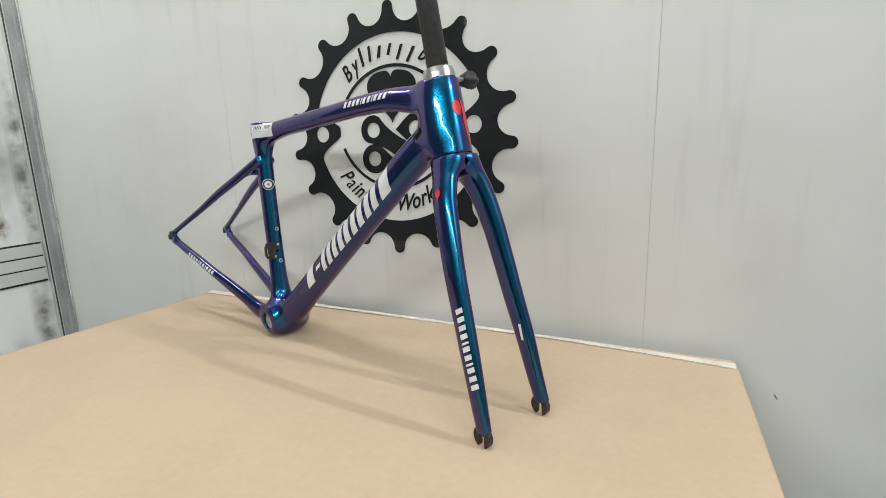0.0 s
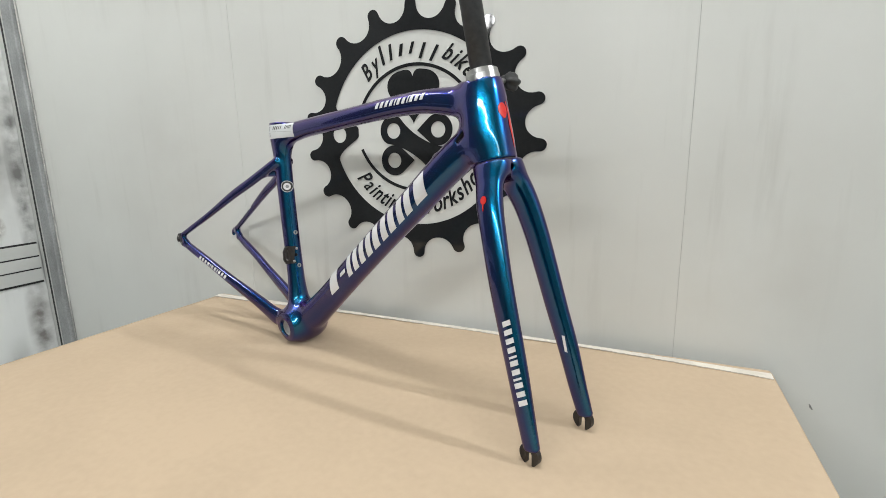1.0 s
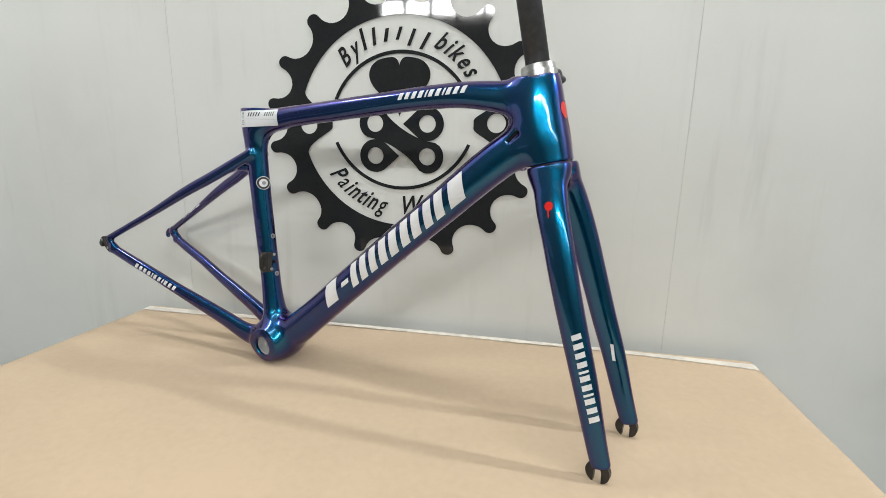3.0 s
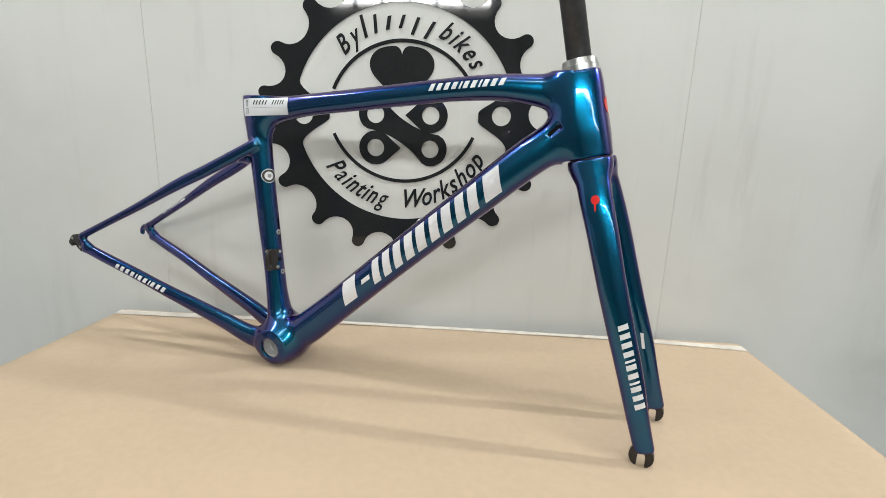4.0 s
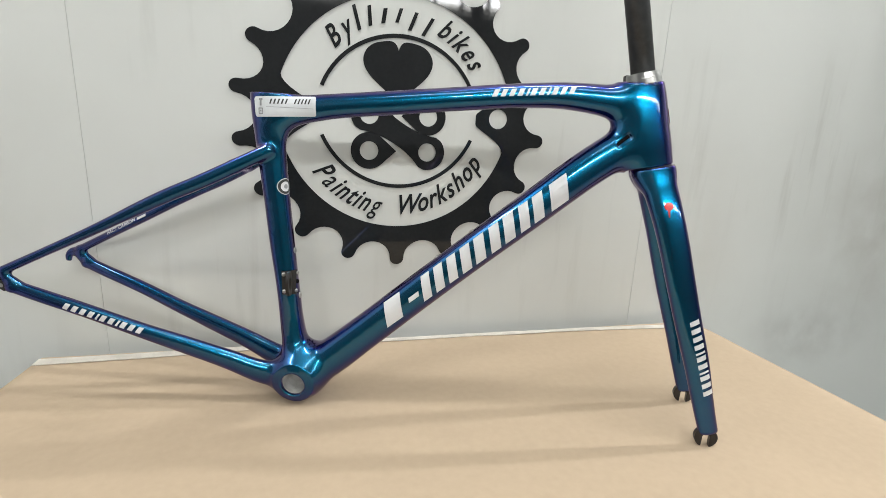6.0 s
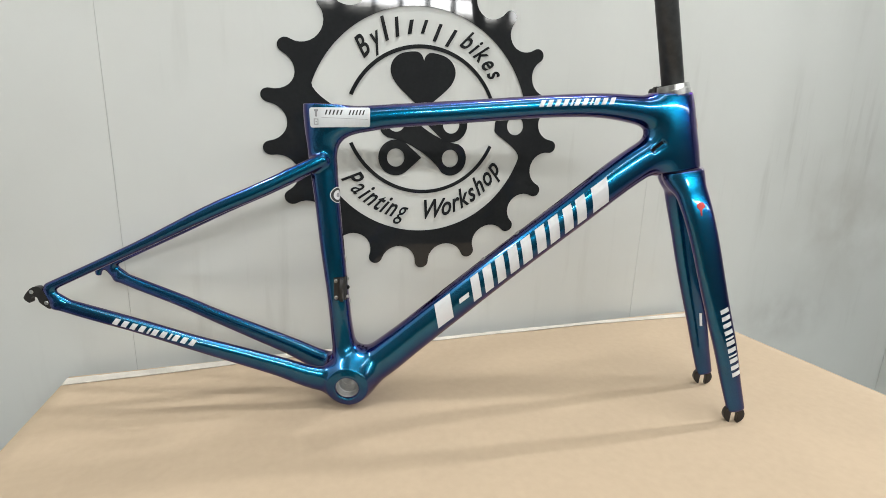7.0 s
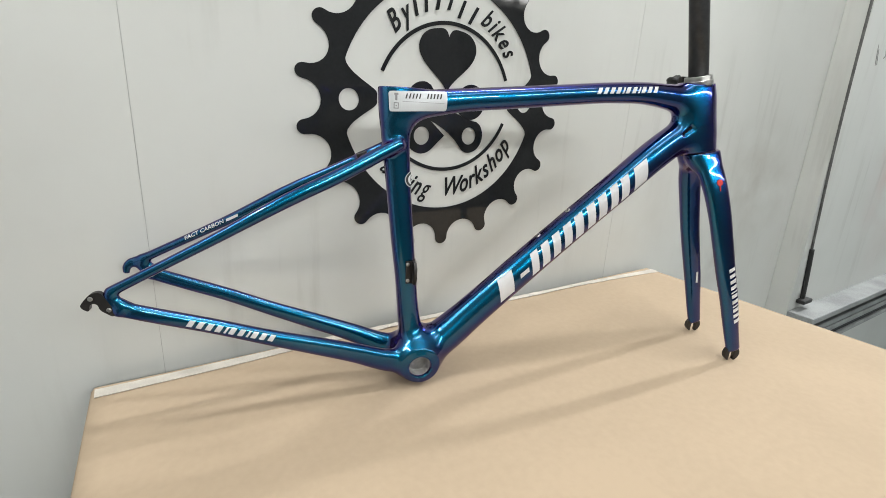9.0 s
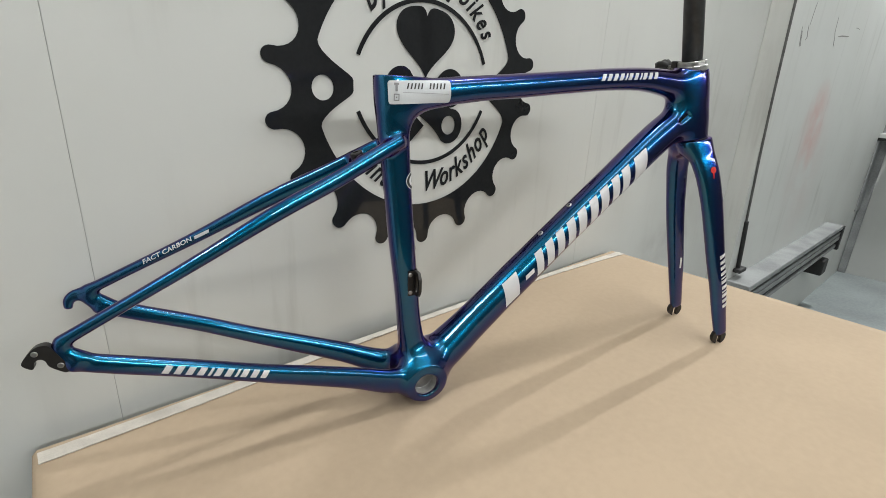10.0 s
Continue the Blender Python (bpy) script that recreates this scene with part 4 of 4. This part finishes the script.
WHOLE = [(0.0, 1.0, 0.0, 1.0)]
PAIR = [(0.0, 0.40, 0.0, 1.0), (0.58, 1.0, 0.0, 1.0)]
TRIPLE = [(0.0, 0.24, 0.0, 1.0), (0.37, 0.62, 0.0, 1.0), (0.75, 1.0, 0.0, 1.0)]
BIG = [(0.010, 0.100, WHOLE), (0.142, 0.198, [(0, 1, 0.36, 0.56)]), (0.218, 0.405, TRIPLE), (0.430, 0.555, PAIR), (0.583, 0.708, PAIR), (0.735, 0.855, PAIR), (0.890, 0.975, WHOLE)]
SMALL_KINDS = [[(0.1, 0.8, 0, 1)]] * 4 + [[(0.15, 0.75, 0, 1)]] + [[(0.1, 0.8, 0, 1)]] * 2 + [[(0.15, 0.75, 0, 1)]] + [[(0.1, 0.8, 0, 1)]] * 3
SMALL, pos = [], 0.0
for kind in SMALL_KINDS:
    wide = 0.050 if kind[0][0] == 0.15 else 0.100
    SMALL.append((pos, pos + wide * 0.86, kind))
    pos += wide
word_blocks((0.0342, 0.1208), (0.2700, 0.3155), (-0.0190, 0.0232), BIG, 0.016, frame_ob, frame_bvh)
word_blocks((-0.3870, 0.1388), (-0.2880, 0.1040), (0.0015, 0.0084), SMALL, 0.004, frame_ob, frame_bvh)
word_blocks((0.1575, 0.4318), (0.2600, 0.4392), (-0.0005, 0.0084), SMALL, 0.004, frame_ob, frame_bvh)
word_blocks((0.4273, 0.1735), (0.4592, 0.0740), (0.0108, 0.0030), SMALL, -0.003, fork_ob, fork_bvh)
# far stay: the material's name and a plain bar, on the face turned to the frame
bm = letters("FACT CARBON", 0.0060, 0.25, 0.0, 0.0001)
bmesh.ops.subdivide_edges(bm, edges=[e for e in bm.edges if e.calc_length() > 0.004], cuts=1)
bm.transform(Matrix.Translation((-0.3765, 0, 0.2268)) @ Matrix.Rotation(radians(-26.4), 4, "Y") @ Matrix.Rotation(math.pi / 2, 4, "X") @ Matrix.Diagonal((1.40, 1, 1, 1)))
part("lettering", lay(bm, frame_bvh, 0.0, 1), MAT_DECAL, frame_ob, "small white lettering")
f = lambda u, w: (u, 0.2060 + (u + 0.4150) * 0.487 + w)
part("bar", lay(quad_grid(f(-0.3480, 0.0022), f(-0.3325, 0.0022), f(-0.3325, 0.0056), f(-0.3480, 0.0056), 4, 3), frame_bvh, 0.0, 1), MAT_DECAL, frame_ob)
# inner face of the far fork blade
part("small_sticker", lay(quad_grid((0.4435, 0.1330), (0.4475, 0.1330), (0.4520, 0.1110), (0.4480, 0.1110), 3, 6), fork_bvh, 0.0, 1), MAT_DECAL, fork_ob)
# red mark down the front of the head tube


def lay_front(bm, bvh):
    for v in bm.verts:
        hit, nrm, _, _ = bvh.ray_cast(Vector((0.6, v.co.y, v.co.z)), Vector((-1, 0, 0)), 0.5)
        if hit is not None:
            v.co = hit + nrm * 0.0005
    return bm


def front_patch(outline):
    bm = bmesh.new()
    rows_ = []
    for h, y0, y1 in outline:
        rows_.append([bm.verts.new((0, y0 + (y1 - y0) * k / 6, h)) for k in range(7)])
    for a, b in zip(rows_, rows_[1:]):
        for k in range(6):
            bm.faces.new((a[k], a[k + 1], b[k + 1], b[k]))
    return bm


BLOB = [(0.4278, 0.0014), (0.4262, 0.0042), (0.4230, 0.0064), (0.4190, 0.0070), (0.4150, 0.0060), (0.4115, 0.0038), (0.4092, 0.0012)]
TAIL = [(0.4300, 0.0010, 0.0024), (0.4220, 0.0028, 0.0062), (0.4140, 0.0034, 0.0088), (0.4020, 0.0020, 0.0082), (0.3880, 0.0036, 0.0072), (0.3740, 0.0054, 0.0064)]
part("red_mark", lay_front(front_patch([(h, -0.0052 - w, -0.0052 + w) for h, w in BLOB]), frame_bvh), MAT_RED, frame_ob)
part("red_mark", lay_front(front_patch(TAIL), frame_bvh), MAT_RED, frame_ob)

# dark mouths of the cable ports
for way, v_from in ((1, -0.2), (-1, 0.2)):
    part("cable_port", lay(quad_grid((0.3172, 0.3797), (0.3298, 0.3913), (0.3270, 0.3944), (0.3144, 0.3828), 6, 4), frame_bvh, v_from, way, 0.0004), MAT_VOID, frame_ob, "dark cable port")

# name label on the seat cluster, its writing as bars
corners = [(-0.1385, 0.3945), (-0.0620, 0.3985), (-0.0622, 0.4225), (-0.1400, 0.4195)]


def label_net(a, b, c, d, r=0.0030):
    """A net between four corners whose rows draw in towards the ends, for round corners."""
    length, height = abs(b[0] - a[0]), abs(d[1] - a[1])
    bm = bmesh.new()
    net = []
    for w in [0, 0.1, 0.35, 1] + [2, 3.2, 4.4, 5.6] + [height / r - k for k in (1, 0.35, 0.1, 0)]:
        near = min(w, height / r - w)
        inset = (r - math.sqrt(max(r * r - (r * max(1 - near, 0)) ** 2, 0))) / length
        g = w * r / height
        line = []
        for k in range(17):
            f = inset + (1 - 2 * inset) * k / 16
            x = (1 - g) * ((1 - f) * a[0] + f * b[0]) + g * ((1 - f) * d[0] + f * c[0])
            z = (1 - g) * ((1 - f) * a[1] + f * b[1]) + g * ((1 - f) * d[1] + f * c[1])
            line.append(bm.verts.new((x, 0, z)))
        net.append(line)
    for p, q in zip(net, net[1:]):
        for k in range(16):
            bm.faces.new((p[k], p[k + 1], q[k + 1], q[k]))
    return bm


part("name_label", lay(label_net(*corners), frame_bvh, -0.2, 1, 0.0006), MAT_LABEL, frame_ob, "white paper name label")
for u in [-0.1195 + 0.0046 * k for k in range(5)] + [-0.0900 + 0.0044 * k for k in range(5)]:
    h, wide, tall = 0.4112 + (u + 0.12) * 0.03, 0.0019, 0.0062
    part("bar", lay(quad_grid((u, h), (u + wide, h), (u + wide + 0.3 * tall, h + tall), (u + 0.3 * tall, h + tall), 3, 4), frame_bvh, -0.2, 1, 0.0009), MAT_INK, frame_ob)
for u0, u1, h0, h1 in ((-0.1330, -0.1280, 0.4150, 0.4175), (-0.1318, -0.1292, 0.4085, 0.4150), (-0.1335, -0.1325, 0.3985, 0.4060), (-0.1285, -0.1275, 0.3985, 0.4060), (-0.1325, -0.1285, 0.3985, 0.3995), (-0.1325, -0.1285, 0.4050, 0.4060), (-0.1312, -0.1298, 0.4015, 0.4030), (-0.1235, -0.0650, 0.4074, 0.4078)):
    part("bar", lay(quad_grid((u0, h0), (u1, h0), (u1, h1), (u0, h1), 6, 3), frame_bvh, -0.2, 1, 0.0009), MAT_GREY_INK, frame_ob)


def disc(cx, cz, r0, r1, n=28):
    bm = bmesh.new()
    if r0 > 0:
        a = [bm.verts.new((cx + r0 * math.cos(2 * math.pi * k / n), 0, cz + r0 * math.sin(2 * math.pi * k / n))) for k in range(n)]
        b = [bm.verts.new((cx + r1 * math.cos(2 * math.pi * k / n), 0, cz + r1 * math.sin(2 * math.pi * k / n))) for k in range(n)]
        for k in range(n):
            bm.faces.new((a[k], a[(k + 1) % n], b[(k + 1) % n], b[k]))
    else:
        rings = [[bm.verts.new((cx + r1 * f * math.cos(2 * math.pi * k / n), 0, cz + r1 * f * math.sin(2 * math.pi * k / n))) for k in range(n)] for f in (0.33, 0.66, 1)]
        bm.faces.new(rings[0])
        for a, b in zip(rings, rings[1:]):
            for k in range(n):
                bm.faces.new((a[k], a[(k + 1) % n], b[(k + 1) % n], b[k]))
    return bm


def lay_turned(bm, bvh, centre, turn, lift):
    """Lays a pattern about the origin onto the surface, seen from the side turned by that many degrees to the front."""
    t = radians(turn)
    side, way = Vector((math.cos(t), math.sin(t), 0)), Vector((-math.sin(t), math.cos(t), 0))
    for v in bm.verts:
        p = Vector(centre) + side * v.co.x + Vector((0, 0, v.co.z))
        hit, nrm, _, _ = bvh.ray_cast(p - way * 0.1, way, 0.3)
        if hit is None:
            hit, nrm, _, _ = bvh.find_nearest(p)
        v.co = hit + nrm * lift
    return bm


STICKER = (-0.1150, 0.0, 0.3070)
part("round_sticker", lay_turned(disc(0, 0, 0, 0.0108), frame_bvh, STICKER, 52, 0.0004), MAT_DECAL, frame_ob, "round white sticker with dark ring")
part("sticker_ring", lay_turned(disc(0, 0, 0.0066, 0.0098), frame_bvh, STICKER, 52, 0.0007), MAT_INK, frame_ob)
part("sticker_mark", lay_turned(disc(0.0005, 0, 0, 0.0030, 12), frame_bvh, STICKER, 52, 0.0007), MAT_GREY_INK, frame_ob)

# red mark on the fork's shoulder: a round blob with a thin tail
part("red_mark", lay(disc(0.3856, 0.3128, 0, 0.0050, 20), fork_bvh, -0.2, 1, 0.0006), MAT_RED, fork_ob)
part("red_mark", lay(quad_grid((0.3868, 0.3000), (0.3882, 0.3000), (0.3874, 0.3085), (0.3846, 0.3085), 4, 6), fork_bvh, -0.2, 1, 0.0006), MAT_RED, fork_ob)

# front mechanism mount on the seat tube
part("mech_mount", lay(quad_grid((-0.1108, 0.1595), (-0.0925, 0.1595), (-0.0932, 0.1930), (-0.1115, 0.1930), 8, 4), frame_bvh, -0.2, 1, 0.0010), MAT_DARK_ALLOY, bike, "black alloy mount plate")
mount = bike.children[-1]
tab = slab([rounded([(-0.002, 0.1595), (0.0150, 0.1605), (0.0150, 0.1920), (-0.002, 0.1930)], 1), rounded([(0.0045, 0.1655), (0.0045, 0.1870), (0.0110, 0.1860), (0.0110, 0.1665)], 1)], -0.0020, 0.0020)
tab.transform(Matrix.Translation((-0.1000, -0.0130, 0)) @ Matrix.Rotation(radians(-88), 4, "Z"))
part("bracket_tab", tab, MAT_DARK_ALLOY, mount, "black open bracket tab")
for u, h, r0, m in ((-0.1080, 0.1640, 0.0028, MAT_ALLOY), (-0.1084, 0.1880, 0.0028, MAT_ALLOY), (-0.0945, 0.1640, 0.0026, MAT_ALLOY), (-0.0950, 0.1880, 0.0026, MAT_ALLOY), (-0.0942, 0.1762, 0.0030, MAT_VOID)):
    hit, nrm, _, _ = frame_bvh.ray_cast(Vector((u, -0.1, h)), Vector((0, 1, 0)), 0.3)
    part("rivet" if m == MAT_ALLOY else "cable_hole", lathe(hit - nrm * 0.002, hit + nrm * 0.0026, [(0, r0), (0.8, r0), (1, r0 * 0.63)], 12), m, mount)
for origin, way in [((0.0, 0.0, 0.219), (-1, 0, 0)), ((0.0, 0.0, 0.155), (-1, 0, 0)), ((0.03, 0.0, 0.30), (0.653, 0, -0.757)), ((0.075, 0.0, 0.34), (0.653, 0, -0.757))]:
    hit, nrm, _, _ = frame_bvh.ray_cast(Vector(origin), Vector(way), 0.5)
    part("bottle_boss", lathe(hit - nrm * 0.003, hit + nrm * 0.0012, [(0, 0.0042), (0.85, 0.0042), (1, 0.0034), (1, 0.0022), (0.7, 0.0022)], 18), MAT_ALLOY, bike)

# ---- ceiling lights ----
def strip_light(x0, x1, y0, y1, z):
    """A ceiling batten with two bare tubes under a white tray."""
    ob = tagged(empty("ceiling_light", pose((x0 + x1) / 2, (y0 + y1) / 2, z)), "unseen white ceiling batten with two lit fluorescent tubes", "light", group="ceiling lights")
    lx, ly = (x1 - x0) / 2, (y1 - y0) / 2
    part("tray", box(-lx, lx, -ly, ly, 0.035, 0.08, 0.004), MAT_ROOM, ob)
    along_x = lx > ly
    for s in (-1, 1):
        if along_x:
            a, b = (-lx + 0.02, s * ly * 0.5, 0.015), (lx - 0.02, s * ly * 0.5, 0.015)
        else:
            a, b = (s * lx * 0.5, -ly + 0.02, 0.015), (s * lx * 0.5, ly - 0.02, 0.015)
        part("tube", lathe(a, b, [(0, 0.018), (1, 0.018)], 12), MAT_TUBE, ob)
    return ob


def lamp(name, size_x, size_y, power, m, colour=(0.97, 0.99, 1.0)):
    la = bpy.data.lights.new(name, "AREA")
    la.shape, la.size, la.size_y, la.energy, la.color = "RECTANGLE", size_x, size_y, power, colour
    ob = new(name, la)
    ob.matrix_world = m
    return ob


strip_light(2.85, 3.85, -0.43, -0.29, 3.18)
lamp("lamp", 0.26, 0.05, 98, pose(3.35, -0.36, 3.165, 0, 28, 0))
strip_light(-1.40, -1.30, -0.80, -0.10, 2.62)
lamp("lamp", 0.07, 0.66, 5.5, pose(-1.35, -0.45, 2.605, 0, -28, 0))
strip_light(-0.4, 0.8, -0.59, -0.41, 3.20)
lamp("lamp", 0.75, 0.06, 18.5, pose(0.3, -0.50, 3.195))
# added fill: this unseen batten and its lamp only brighten the front
strip_light(-1.2, 0.9, -1.85, -1.65, 3.20)
lamp("lamp", 2.0, 0.14, 7, pose(-0.15, -1.75, 3.195))


def wall_light(x, shade):
    """A long wall luminaire with a bright tray split by upright dividers of that half width."""
    ob = tagged(empty("wall_light", pose(x, Y0 + 0.05, 2.13)), "long white wall luminaire with lit tubes and upright dividers", "light", group="wall lights")
    part("tray", box(-0.60, 0.60, -0.05, 0.0, -0.12, 0.12, 0.004), MAT_ROOM, ob)
    for z in (-0.05, 0.05):
        part("tube", lathe((-0.58, 0.022, z), (0.58, 0.022, z), [(0, 0.017), (1, 0.017)], 12), MAT_TUBE, ob)
    for k in range(7):
        part("divider", box(-0.6 + 0.2 * k - shade, -0.6 + 0.2 * k + shade, 0.045, 0.100, -0.11, 0.11, 0.002), MAT_DARK_ALLOY, ob)
    return ob


for x, power in ((-0.40, 29), (0.86, 13), (2.12, 6)):
    wall_light(x, 0.012)
    lamp("lamp", 1.16, 0.09, power, pose(x, Y0 + 0.094, 2.13, 90, 0, 0))
